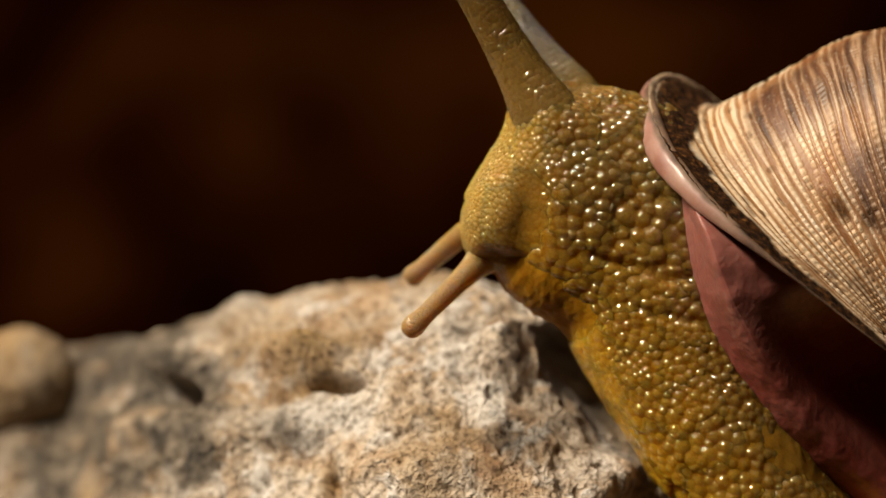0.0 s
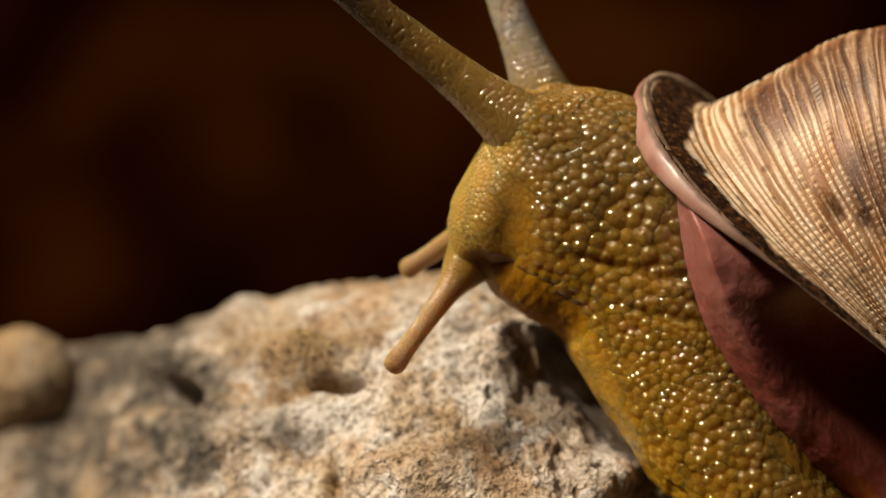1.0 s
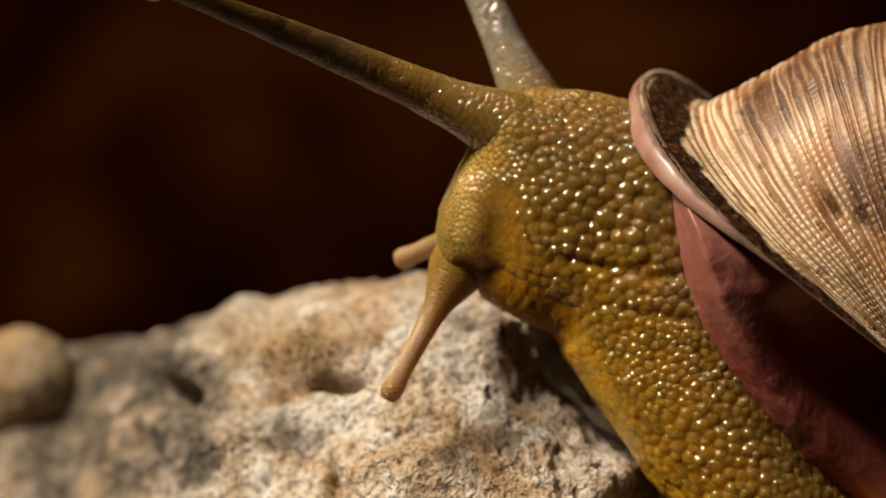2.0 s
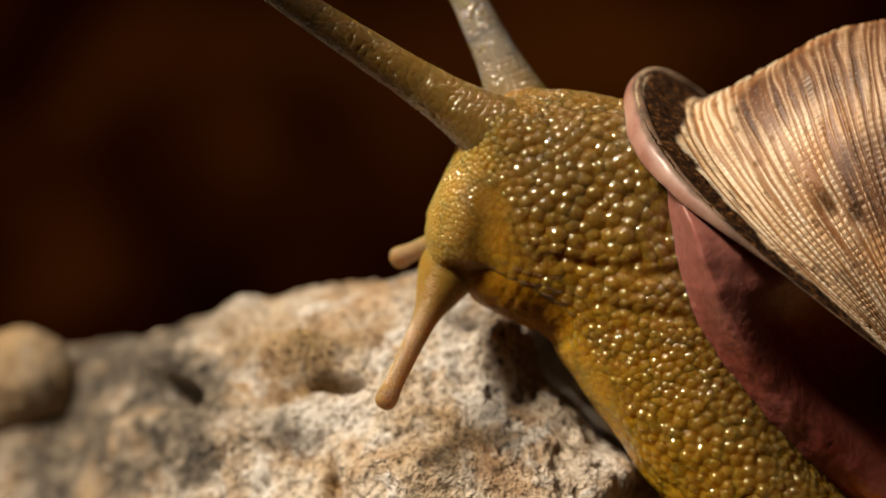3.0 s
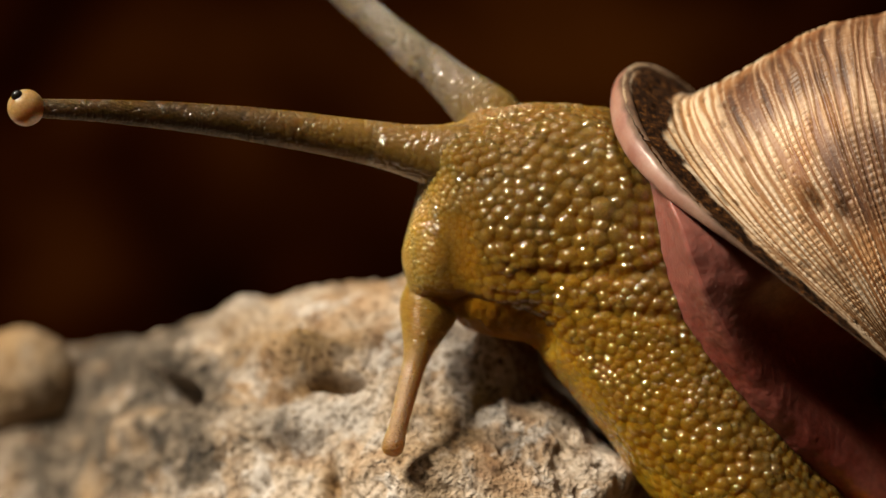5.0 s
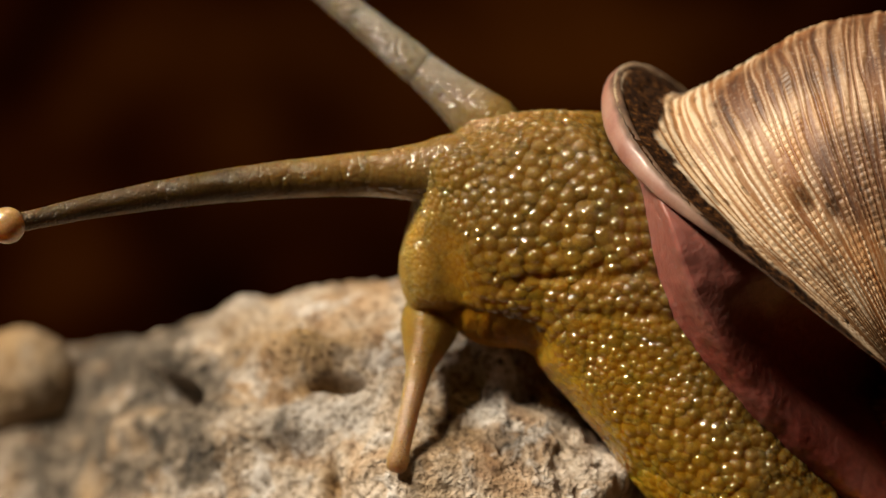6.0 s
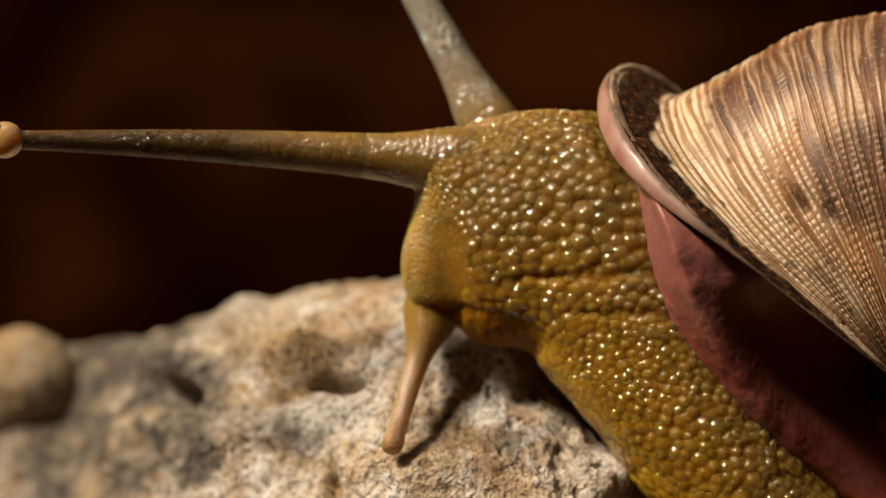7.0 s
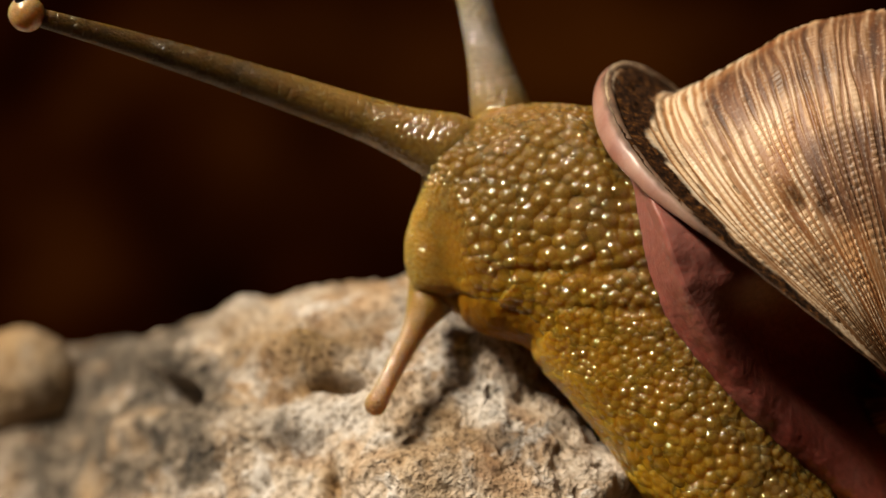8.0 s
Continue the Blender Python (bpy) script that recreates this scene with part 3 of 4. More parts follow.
def tubercles():
    """Patches of wet skin with rounded bumps that ride on the flesh, each patch a rigid piece cut along the furrows between bumps."""
    bs, bf, br = seeds()
    bp = skin_surface(bs, bf)[0]
    squash = np.array((0.90, 1, 1))
    tree = KDTree(len(bp))
    for i, c in enumerate(bp * squash):
        tree.insert(c, i)
    tree.balance()
    s = np.linspace(1.2, 16.9, 760)
    phi = np.linspace(-0.8, np.pi + 0.4, 430)
    n, m = len(s), len(phi)
    S, F = np.repeat(s, m), np.tile(phi, n)
    p, nrm, _, f = skin_surface(S, F)
    found = [tree.find_n(c, 5) for c in (p * squash).tolist()]
    near = np.array([[h[1] for h in row] for row in found])
    u = np.array([[h[2] for h in row] for row in found]) / br[near]
    first = near[np.arange(len(near)), np.argmin(u, 1)]
    tops = np.random.default_rng(8).uniform(0.75, 1.15, len(bp))
    dome = (1.0 - 0.62 * np.minimum(u, 1.6) ** 2) * tops[near]
    dome = np.log(np.sum(np.exp(11.0 * dome), 1)) / 11.0
    r = br[first]
    flat = np.clip(1 - 0.70 * f["cheek"] - 1.0 * f["throat"] - 0.9 * f["chin"] - 0.5 * f["belly_glow"], 0.05, 1)
    sunk = np.clip(f["throat"] + 0.8 * f["chin"], 0, 1)
    h = -0.42 * sunk + 0.33 * r * flat * (dome - 0.6) + 0.012 * (vnoise(p, 0.14, 95) - 0.5)
    tub = smooth(0.25, 0.75, dome)
    # patches: bumps round evenly spread centres
    centres, gap = [0], np.full(len(bp), 1e9)
    for _ in range(139):
        gap = np.minimum(gap, np.linalg.norm(bp - bp[centres[-1]], axis=1) / (0.45 + br))
        centres.append(int(np.argmax(gap)))
    patch = np.argmin(np.linalg.norm(bp[:, None] - bp[centres][None], axis=2), axis=1)
    whose = patch[first].reshape(n, m)
    wide = 14
    made = []
    for k in range(len(centres)):
        rows, cols = np.where(whose == k)
        if len(rows) < 12:
            continue
        r0, r1 = max(0, rows.min() - wide), min(n, rows.max() + wide + 1)
        c0, c1 = max(0, cols.min() - wide), min(m, cols.max() + wide + 1)
        inside = whose[r0:r1, c0:c1] == k
        off = np.where(inside, 0, 99)
        reach = inside
        for step in range(1, wide + 1):
            grown = reach.copy()
            grown[1:] |= reach[:-1]
            grown[:-1] |= reach[1:]
            grown[:, 1:] |= reach[:, :-1]
            grown[:, :-1] |= reach[:, 1:]
            off[grown & ~reach] = step
            reach = grown
        at = ((np.arange(r0, r1)[:, None]) * m + np.arange(c0, c1)[None])
        quads = grid_faces(r1 - r0, c1 - c0, False)
        keep = reach.ravel()
        quads = quads[keep[quads].all(1)]
        used, quads = np.unique(quads, return_inverse=True)
        quads = quads.reshape(-1, 4)
        idx, o = at.ravel()[used], off.ravel()[used]
        q = p[idx] + nrm[idx] * (h[idx] - 0.004 * (o > 0) - 0.008 * np.maximum(o - 2, 0) - 0.0016 * np.maximum(o - 2, 0) ** 2)[:, None]
        e = q[quads]
        if np.sum(np.cross(e[:, 1] - e[:, 0], e[:, 2] - e[:, 1]) * nrm[idx][quads[:, 0]]) < 0:
            quads = quads[:, ::-1]
        own = o == 0
        origin = p[idx][own].mean(0)
        values = {key: f[key][idx] for key in ("furrow_shade", "olive_and_shade", "belly_glow", "pale")}
        values["tubercle"], values["dome"] = tub[idx], (r * flat * dome)[idx]
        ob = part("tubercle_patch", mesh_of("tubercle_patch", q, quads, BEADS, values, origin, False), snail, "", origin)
        made.append((ob, float(np.clip(S[idx][own].mean(), SLICE_MIDS[0], SLICE_MIDS[-1])), origin, float(np.clip(-nrm[idx][own].mean(0)[1], 0, 1))))
    return made


def tube(name, path, radius, mat, parent, label="", around=64, along=60, bumps=0.0, at=(0, 0, 0), seed=1, amber=-99.0, tips=(0.0, 0.0), bead=0.1):
    """A rounded tube along a path of millimetre points; bumps: height of its fine beading."""
    u = np.linspace(0, 1, along)
    keys = np.linspace(0, 1, len(path))
    c, r = spline(keys, path, u), spline(keys, radius, u)
    r[0] = r[-1] = 0.01
    t = np.gradient(c, axis=0)
    t /= np.linalg.norm(t, axis=1, keepdims=True)
    a = np.cross(t, (0, 1, 0.01))
    a /= np.linalg.norm(a, axis=1, keepdims=True)
    b = np.cross(t, a)
    f = np.linspace(0, 2 * np.pi, around, endpoint=False)
    ring = np.cos(f)[None, :, None] * a[:, None] + np.sin(f)[None, :, None] * b[:, None]
    p = c[:, None] + ring * r[:, None, None]
    q = p.reshape(-1, 3)
    # packed round beads on a jittered lattice
    count = max(8, round(2 * math.pi * float(np.mean(r[3:-3])) / bead))
    zz = np.repeat(np.concatenate(([0], np.cumsum(np.linalg.norm(np.diff(c, axis=0), axis=1)))), around) / (bead * 0.95)
    ff = np.tile(f, along) / (2 * np.pi) * count
    zz, ff = zz + 1.6 * (vnoise(q, 0.7, seed) - 0.5), ff + 1.2 * (vnoise(q, 0.7, seed + 1) - 0.5)
    near = np.full(len(q), 9.0)
    for dz in (-1, 0, 1):
        iz = np.floor(zz) + dz
        shift = 0.5 * (iz % 2)
        for df in (-1, 0, 1):
            jf = np.floor(ff - shift) + df
            wrapped = np.stack((iz, jf % count, np.full(len(iz), 1.0 + seed)), -1)
            jz, jj, jr = (vnoise(wrapped + 0.01, 1.0, seed + o) for o in (40, 41, 42))
            away = ((zz - iz - 0.5 - 0.8 * (jz - 0.5)) ** 2 + (ff - shift - jf - 0.5 - 0.8 * (jj - 0.5)) ** 2) / (0.42 + 0.30 * jr)
            near = np.minimum(near, away)
    tub = np.clip(1 - near, 0, 1) ** 0.6
    q = q + (ring.reshape(-1, 3)) * (bumps * (tub - 0.5))[:, None]
    data = mesh_of(name, q, grid_faces(along, around, True), mat, {"tubercle": smooth(0.1, 0.8, tub), "dome": tub * bead * (0.8 if mat is LIT_STALK else 0.45), "olive_and_shade": np.full(len(q), 1.0 if mat is BEADS else 0.0), "amber": np.repeat(smooth(amber, amber - 4.2, c[:, 2]), around),
                                                                           "tip": np.repeat(np.interp(u, [0, 1], tips), around)})
    return part(name, data, parent, label, at)


STALK_N = 6


def upper_tentacle(length, thick, label, skin):
    """Overlapping rigid lengths of a stalk, with the eye bulb on the last one."""
    made = []
    step = length / STALK_N
    for k in range(STALK_N):
        a, b = k / STALK_N, (k + 1) / STALK_N
        at = np.array([a - 0.03, a, (a + b) / 2, b, b + 0.03])
        z = (at - a) * length
        if k == 0:
            at = np.array([-0.18, -0.12, -0.06, 0, 0.05, 0.10, b, b + 0.03])
            z = at * length
        push = 0.02 if skin is STALK else 0.035
        r = np.interp(at - push, [-0.18, -0.12, -0.06, 0, 0.06, 0.11, 0.2, 0.5, 0.85, 1.0], np.array([1.2, 1.75, 1.66, 1.38, 1.18, 1.06, 0.95, 0.74, 0.48, 0.40]) * thick)
        if k:
            r[0] *= 0.93
        r[-1] *= 0.9
        ob = tube("tentacle", [(0, 0, v) for v in z], r, BEADS if skin is STALK and k == 0 else skin, snail, label, 160, 180, (0.05 if skin is STALK else 0.09) * (1 - 0.4 * a), BASE, k + 3, (-99.0 if skin is STALK and k == 0 else 9.0 if skin is STALK else 2.6) - a * length,
                  (smooth(0.05, 0.8, a), smooth(0.05, 0.8, b)), np.interp(a, [0, 0.2, 1], [0.33, 0.24, 0.15]))
        made.append(ob)
        if k == STALK_N - 1:
            rb = 0.80
            z = np.linspace(0, np.pi, 20)
            bulb = tube("eye_bulb", [(0, 0, step + rb * 0.5 - rb * math.cos(v)) for v in z], [max(0.01, rb * math.sin(v)) for v in z],
                 BULB, ob, "translucent amber eye bulb", 48, 40, 0.0, (0, 0, 0))
            bulb.location = (0, 0, 0)
            z = np.linspace(0, np.pi, 12)
            eye = tube("eye", [(0.34, 0.46, step + rb * 1.05 - 0.26 * math.cos(v)) for v in z], [max(0.01, 0.26 * math.sin(v)) for v in z],
                 EYE_BLACK, ob, "small black eye spot", 24, 16, 0.0, (0, 0, 0))
            eye.location = (0, 0, 0)
    return made


BULB = wet_skin("amber_eye_bulb", (0.80, 0.50, 0.22), (0.82, 0.54, 0.26), rough=0.12, weight=1.0, depth=1.5, clear=0.55, shine=0.05)


def lower_tentacle(length, label, root):
    z = [-2.8, -1.2, 0, 0.16 * length, 0.36 * length, 0.75 * length, 0.90 * length, 0.97 * length, length]
    r = [1.1 * root, 1.3 * root, 0.95 * root, 0.62 * (0.4 + 0.6 * root), 0.47, 0.40, 0.47, 0.36, 0.02]
    return tube("lower_tentacle", [(0, 0, v) for v in z], r, FEELER, snail, label, 110, 320, 0.05, BASE, 5, 3.8, (0.0, 1.0), 0.11)


SHELL_C = spot(1622, 706, 0.94)
R0, TURN0, TIGHT = 16.83, radians(129.5), -0.03


def shell_point(back, phi, out=1.0):
    """A point of the coil: back, the angle behind the mouth; phi, round the tube from the outside over the near side."""
    R = R0 * np.exp(-TIGHT * back - 0.20 * np.maximum(back - 1.0, 0)) * (1 - 0.03 * np.exp(-((back - 0.22) / 0.17) ** 2))
    rad = R * (0.45 + 0.55 * np.cos(phi) * out)
    y = -0.405 * R * np.sin(phi) * out
    ang = TURN0 - back + 0.0219 * (-y) * np.exp(-back * 0.8)
    yc = 0.62 * (R0 - R)
    return np.stack((SHELL_C[0] + rad * np.cos(ang), SHELL_C[1] + yc + y, SHELL_C[2] + rad * np.sin(ang)), -1)


def shell():
    back = np.concatenate((np.linspace(-0.02, 1.1, 640)[:-1], np.linspace(1.1, 17, 330)))
    phi = np.concatenate((np.linspace(-0.5, np.pi * 0.9, 340)[:-1], np.linspace(np.pi * 0.9, 2 * np.pi - 0.5, 90)[:-1]))
    n, m = len(back), len(phi)
    B, F = np.repeat(back, m), np.tile(phi, n)
    flare = 1 + 0.288 * (np.clip((0.045 - B) / 0.065, 0, 1)) ** 1.6
    p = shell_point(B, F, flare)
    nrm = grid_normals(p.reshape(n, m, 3), True).reshape(-1, 3)
    nrm *= np.sign(np.sum(nrm * (p - shell_point(B, F, 0.0)), 1))[:, None]
    coil = np.stack((B * R0 * 0.8 - (flare - 1) * 7.0, F * 8.0, np.zeros(len(B))), -1)
    wob = coil + np.stack((0.22 * (vnoise(coil, 4.0, 5) - 0.5) + 0.05 * (vnoise(coil, 0.8, 6) - 0.5),) * 3, -1) * np.array((1, 0, 0))
    drift = 1.3 * vnoise(coil * np.array((1, 0.03, 1)), 0.9, 7) + 0.8 * vnoise(coil * np.array((1, 0.10, 1)), 0.30, 17)
    rows = 0.5 + 0.5 * np.sin(2 * np.pi * (wob[:, 0] / 0.36 + drift))
    rows = rows * (0.25 + 0.75 * smooth(0.2, 0.75, vnoise(coil * np.array((1, 0.22, 1)), 0.55, 27)))
    strong = vnoise(wob * np.array((1, 0.05, 1)), 1.1, 8)
    turns = 0.5 + 0.5 * np.sin(2 * np.pi * (coil[:, 1] / 0.28 + 1.1 * vnoise(coil * np.array((0.1, 1, 1)), 0.8, 9) + 0.5 * vnoise(coil, 0.6, 10)))
    rib = smooth(0.12, 0.7, rows) * (0.65 + 0.35 * strong)
    cut = 1 - (0.35 + 0.65 * smooth(0.3, 0.7, vnoise(coil, 1.3, 11))) * smooth(0.36, 0.06, turns) * (0.7 + 0.3 * smooth(0.05, 0.3, B))
    fade = smooth(16.5, 12, B)
    pits = np.zeros(len(B))
    for pb, pf, w, d in ((0.264, 1.269, 0.030, 0.40), (0.342, 1.396, 0.022, 0.28), (0.15, 0.45, 0.012, 0.12)):
        pits += d * np.exp(-((B - pb) / w) ** 2 - ((F - pf) / (w * 2)) ** 2)
    h = 0.095 * rib * cut + 0.06 * fractal(coil, 2.5, 3, 12) - pits
    plain = p
    dirt = smooth(0.0, -0.008, B - 0.010 - 0.020 * smooth(0.7, 0.2, F) + 0.012 * (vnoise(coil, 0.7, 14) - 0.5)) * np.maximum(smooth(-0.017, -0.011, B + 0.004 * (vnoise(coil, 0.5, 15) - 0.5)), smooth(0.30, 0.65, F) * smooth(5.2, 4.6, F))
    dirt = np.clip(dirt + 2.4 * pits + 0.5 * smooth(0.80, 0.9, vnoise(coil * np.array((1, 0.5, 1)), 0.35, 16)) * smooth(0.6, 0.0, B), 0, 1)
    h = h * (1 - 0.7 * dirt) + dirt * (0.28 * fractal(plain, 0.5, 3, 19))
    p = plain + nrm * h[:, None] * fade[:, None]
    fl = fractal(coil, 5.0, 3, 18)
    band = smooth(0.05, 0.45, 0.62 * np.exp(-((F - 0.48) / 0.24) ** 2) * smooth(0.10, 0.24, B) + 0.7 * np.exp(-((F - 1.30) / 0.20) ** 2) * smooth(0.26, 0.42, B)
                  + 0.22 * smooth(0.35, 0.7, B) + 0.8 * fl)
    values = {"coil": coil, "rib": np.clip(rib * cut * 1.25, 0, 1), "dirt": dirt, "band": band,
              "young": np.clip(0.85 * smooth(0.42, 0.08, B + 0.20 * (vnoise(coil, 1.6, 41) - 0.5)) + 0.5 * smooth(0.62, 0.75, vnoise(coil * np.array((1, 0.5, 1)), 1.4, 42)), 0, 1)}
    origin = SHELL_C
    ob = part("shell", mesh_of("shell", p, grid_faces(n, m, True), SHELL, values, origin), snail,
              "rough cream and brown ribbed shell with dark dirt behind its lip", origin)
    # the thick pale lip
    f = np.linspace(0, 2 * np.pi, 420, endpoint=False)
    g = np.linspace(0, 2 * np.pi, 36, endpoint=False)
    rim = shell_point(np.full(420, -0.02), f, 1.288)
    inside = shell_point(np.full(420, -0.02), f, 1.1) - rim
    inside /= np.linalg.norm(inside, axis=1, keepdims=True)
    ahead = rim - shell_point(np.full(420, 0.02), f, 1.288)
    ahead -= inside * np.sum(ahead * inside, 1, keepdims=True)
    ahead /= np.linalg.norm(ahead, axis=1, keepdims=True)
    fore = 0.5 + 0.85 * smooth(1.9, 0.9, f) * smooth(-0.3, 0.7, f) + 0.35 * smooth(1.7, 0.9, f) + 0.55 * smooth(5.0, 5.8, f)
    thin = 1 - 0.85 * smooth(0.55, 1.5, f) * smooth(6.0, 5.0, f)
    wave = 1 + 0.12 * np.sin(f * 5) * np.sin(f * 3)
    q = rim[:, None] + inside[:, None] * thin[:, None, None] * (0.28 + 0.34 * np.cos(g)[None, :, None]) + ahead[:, None] * ((fore * thin)[:, None, None] * (0.30 + (0.40 * wave[:, None] * np.sin(g)[None, :])[..., None]))
    q = q.reshape(-1, 3)
    pink = smooth(-0.7, -0.2, np.tile(np.sin(g), 420) + 0.3 * (vnoise(q, 0.5, 23) - 0.5)) * np.repeat(smooth(0.2, 0.8, thin), 36)
    q += 0.08 * fractal(q, 1.2, 3, 22)[:, None]
    faces = grid_faces(421, 36, True) % (420 * 36)
    part("lip", mesh_of("lip", q, faces, LIP, {"pink": pink}, origin), ob, "thick pale pink shell lip", origin)
    # the mantle lining the mouth
    b = np.interp(np.linspace(0, 1, 60), [0, 0.3, 1], [-0.03, 0.03, 0.16])
    o = np.interp(np.linspace(0, 1, 60), [0, 0.12, 0.3, 1], [1.20, 0.97, 0.85, 0.05])
    q = np.concatenate([shell_point(np.full(420, bb), f, oo) for bb, oo in zip(b, o)])
    q += 0.2 * fractal(q, 2.5, 3, 24)[:, None]
    part("mantle_collar", mesh_of("mantle_collar", q, grid_faces(60, 420, True), MANTLE, None, origin), ob, "dark pink mantle inside the shell mouth", origin)
    # the fleshy mantle between neck and lip: a crest along the neck, hollow towards the shell
    left = np.array([(1100, 200), (1135, 250), (1171, 313), (1207, 395), (1243, 500), (1292, 600), (1352, 695), (1425, 785), (1510, 865), (1600, 940)], float)
    right = np.array([(1130, 190), (1180, 250), (1236, 331), (1300, 412), (1375, 480), (1465, 550), (1570, 630), (1680, 730), (1780, 830), (1850, 900)], float)
    crest = np.array([2.0, -0.6, -4.3, -6.3, -6.2, -5.4, -4.4, -3.4, -2.4, -1.6])
    k = np.linspace(0, 1, 10)
    u = np.linspace(0, 1, 260)
    lx, rx, cd = spline(k, left, u), spline(k, right, u), spline(k, crest, u)
    across = np.array([-0.50, -0.18, 0.06, 0.30, 0.58, 0.88, 1.25])
    sink = np.array([3.6, 1.4, 0.05, 1.9, 5.6, 8.2, 9.6])
    w = np.linspace(0, 1, 150)
    span, down = spline(np.linspace(0, 1, 7), across, w), spline(np.linspace(0, 1, 7), sink, w)
    xy = lx[:, None] + (rx - lx)[:, None] * span[None, :, None]
    hollow = np.where(span[None] < 0.05, (0.5 + 0.5 * smooth(0, 0.3, u))[:, None], (0.06 + 0.94 * smooth(0.44, 0.74, u))[:, None])
    depth = cd[:, None] + down[None] * hollow * (1 - 0.25 * smooth(0.5, 0.8, u))[:, None]
    scale = (120 + depth) / 120
    q = np.stack(((xy[..., 0] - 784) / 40 * scale, depth, 40 + (441 - xy[..., 1]) / 40 * scale), -1).reshape(-1, 3)
    q += np.array((0.3, 1, 0.3)) * (0.5 * fractal(q, 3.5, 3, 25) + 0.10 * fractal(q, 0.7, 3, 26))[:, None]
    q2 = q + np.array((0, 0.8, 0))
    faces = grid_faces(260, 150, False)
    part("mantle_fold", mesh_of("mantle_fold", np.concatenate((q, q2)), np.concatenate((faces, faces[:, ::-1] + len(q))), MANTLE,
                                         {"pale": np.tile(np.repeat(smooth(0.66, 0.18, u), 150), 2)}, origin), ob,
         "pink fleshy mantle fold beside the neck", origin)
    return ob


def foot():
    u = np.linspace(0, 1, 160)
    f = np.linspace(0, 2 * np.pi, 140, endpoint=False)
    x = np.interp(u, [0, 1], [spot(1290, 0)[0], spot(2500, 0)[0]])
    w = 4.6 * np.sqrt(np.clip(1 - (1 - u / 0.25).clip(0) ** 2, 0.0, 1)) * (1 - 0.85 * smooth(0.35, 1, u)) + 0.05
    h = 1.4 * np.sqrt(np.clip(1 - (1 - u / 0.15).clip(0) ** 2, 0.0, 1)) * (1 - 0.9 * smooth(0.3, 1, u)) + 0.05
    p = np.stack((np.repeat(x, 140), (w[:, None] * np.cos(f)).ravel(), (h[:, None] * (np.sin(f).clip(-0.25))).ravel()), -1)
    p[:, 2] += BASE[2] + 0.6
    tub = vnoise(p, 0.5, 33)
    p += 0.18 * (tub - 0.5)[:, None]
    data = mesh_of("foot", p, grid_faces(160, 140, True), SKIN, {"tubercle": smooth(0.3, 0.7, tub)}, BASE)
    return part("foot", data, snail, "long flat foot gripping the stone", BASE)


BODY = flesh()
PATCHES = tubercles()
NEAR_STALK = upper_tentacle(17.5, 0.95, "long grey brown upper tentacle with an eye", STALK)
FAR_STALK = upper_tentacle(17.5, 0.80, "long upper tentacle held upright, painted paler as if lit", LIT_STALK)
NEAR_FEELER = lower_tentacle(6.0, "short translucent lower tentacle with a rounded tip", 1.0)
FAR_FEELER = lower_tentacle(4.6, "short lower tentacle behind the mouth", 0.65)
SHELL_OB = shell()
FOOT = foot()

# ---- how the snail moves ----
TIMES = [0, 0.5, 1, 1.5, 3, 3.5, 4, 4.5, 6, 6.5, 7, 7.5, 8]
# marks on the skin: sideways and downward place on the chart at TIMES
MARKS = []
MARKS.append(([983, 969, 957, 946, 911, 899, 884, 870, 835, 835, 835, 830, 830], [383, 383, 387, 394, 398, 401, 406, 420, 459, 458, 455, 446, 438]))
MARKS.append(([1049, 1038, 1029, 1017, 988, 975, 962, 949, 911, 910, 908, 905, 902], [420, 420, 424, 430, 427, 429, 432, 439, 464, 464, 462, 455, 449]))
MARKS.append(([1107, 1099, 1093, 1087, 1067, 1060, 1050, 1040, 1006, 1003, 1003, 997, 995], [498, 498, 499, 501, 499, 501, 499, 501, 510, 510, 510, 502, 501]))
MARKS.append(([1148, 1144, 1141, 1135, 1119, 1113, 1107, 1099, 1072, 1072, 1072, 1064, 1063], [565, 565, 565, 565, 562, 562, 560, 560, 562, 562, 562, 554, 553]))
MARKS.append(([1101, 1087, 1075, 1064, 1031, 1017, 998, 980, 931, 929, 931, 931, 933], [222, 222, 224, 224, 219, 219, 219, 225, 250, 250, 250, 243, 237]))
MARKS.append(([1152, 1145, 1138, 1129, 1102, 1092, 1076, 1061, 1014, 1011, 1011, 1009, 1009], [234, 234, 234, 234, 228, 228, 225, 227, 239, 240, 240, 236, 234]))
MARKS.append(([1187, 1182, 1174, 1167, 1153, 1145, 1138, 1127, 1084, 1080, 1076, 1073, 1070], [291, 291, 291, 291, 286, 286, 285, 285, 288, 289, 291, 288, 285]))
MARKS.append(([1125, 1118, 1110, 1102, 1083, 1073, 1066, 1055, 1023, 1020, 1018, 1014, 1011], [513, 513, 513, 513, 510, 510, 510, 511, 521, 521, 519, 514, 511]))
MARKS.append(([1009, 998, 991, 983, 962, 954, 943, 933, 902, 900, 899, 894, 896], [531, 531, 533, 534, 531, 531, 531, 539, 560, 560, 559, 550, 544]))
MARKS.append(([1158, 1156, 1155, 1152, 1139, 1132, 1124, 1116, 1093, 1090, 1089, 1081, 1073], [606, 606, 606, 606, 603, 603, 603, 603, 603, 600, 596, 591, 590]))
MARKS.append(([1234, 1234, 1233, 1231, 1223, 1220, 1216, 1214, 1202, 1200, 1200, 1196, 1193], [767, 767, 767, 767, 764, 764, 763, 763, 761, 760, 756, 752, 750]))
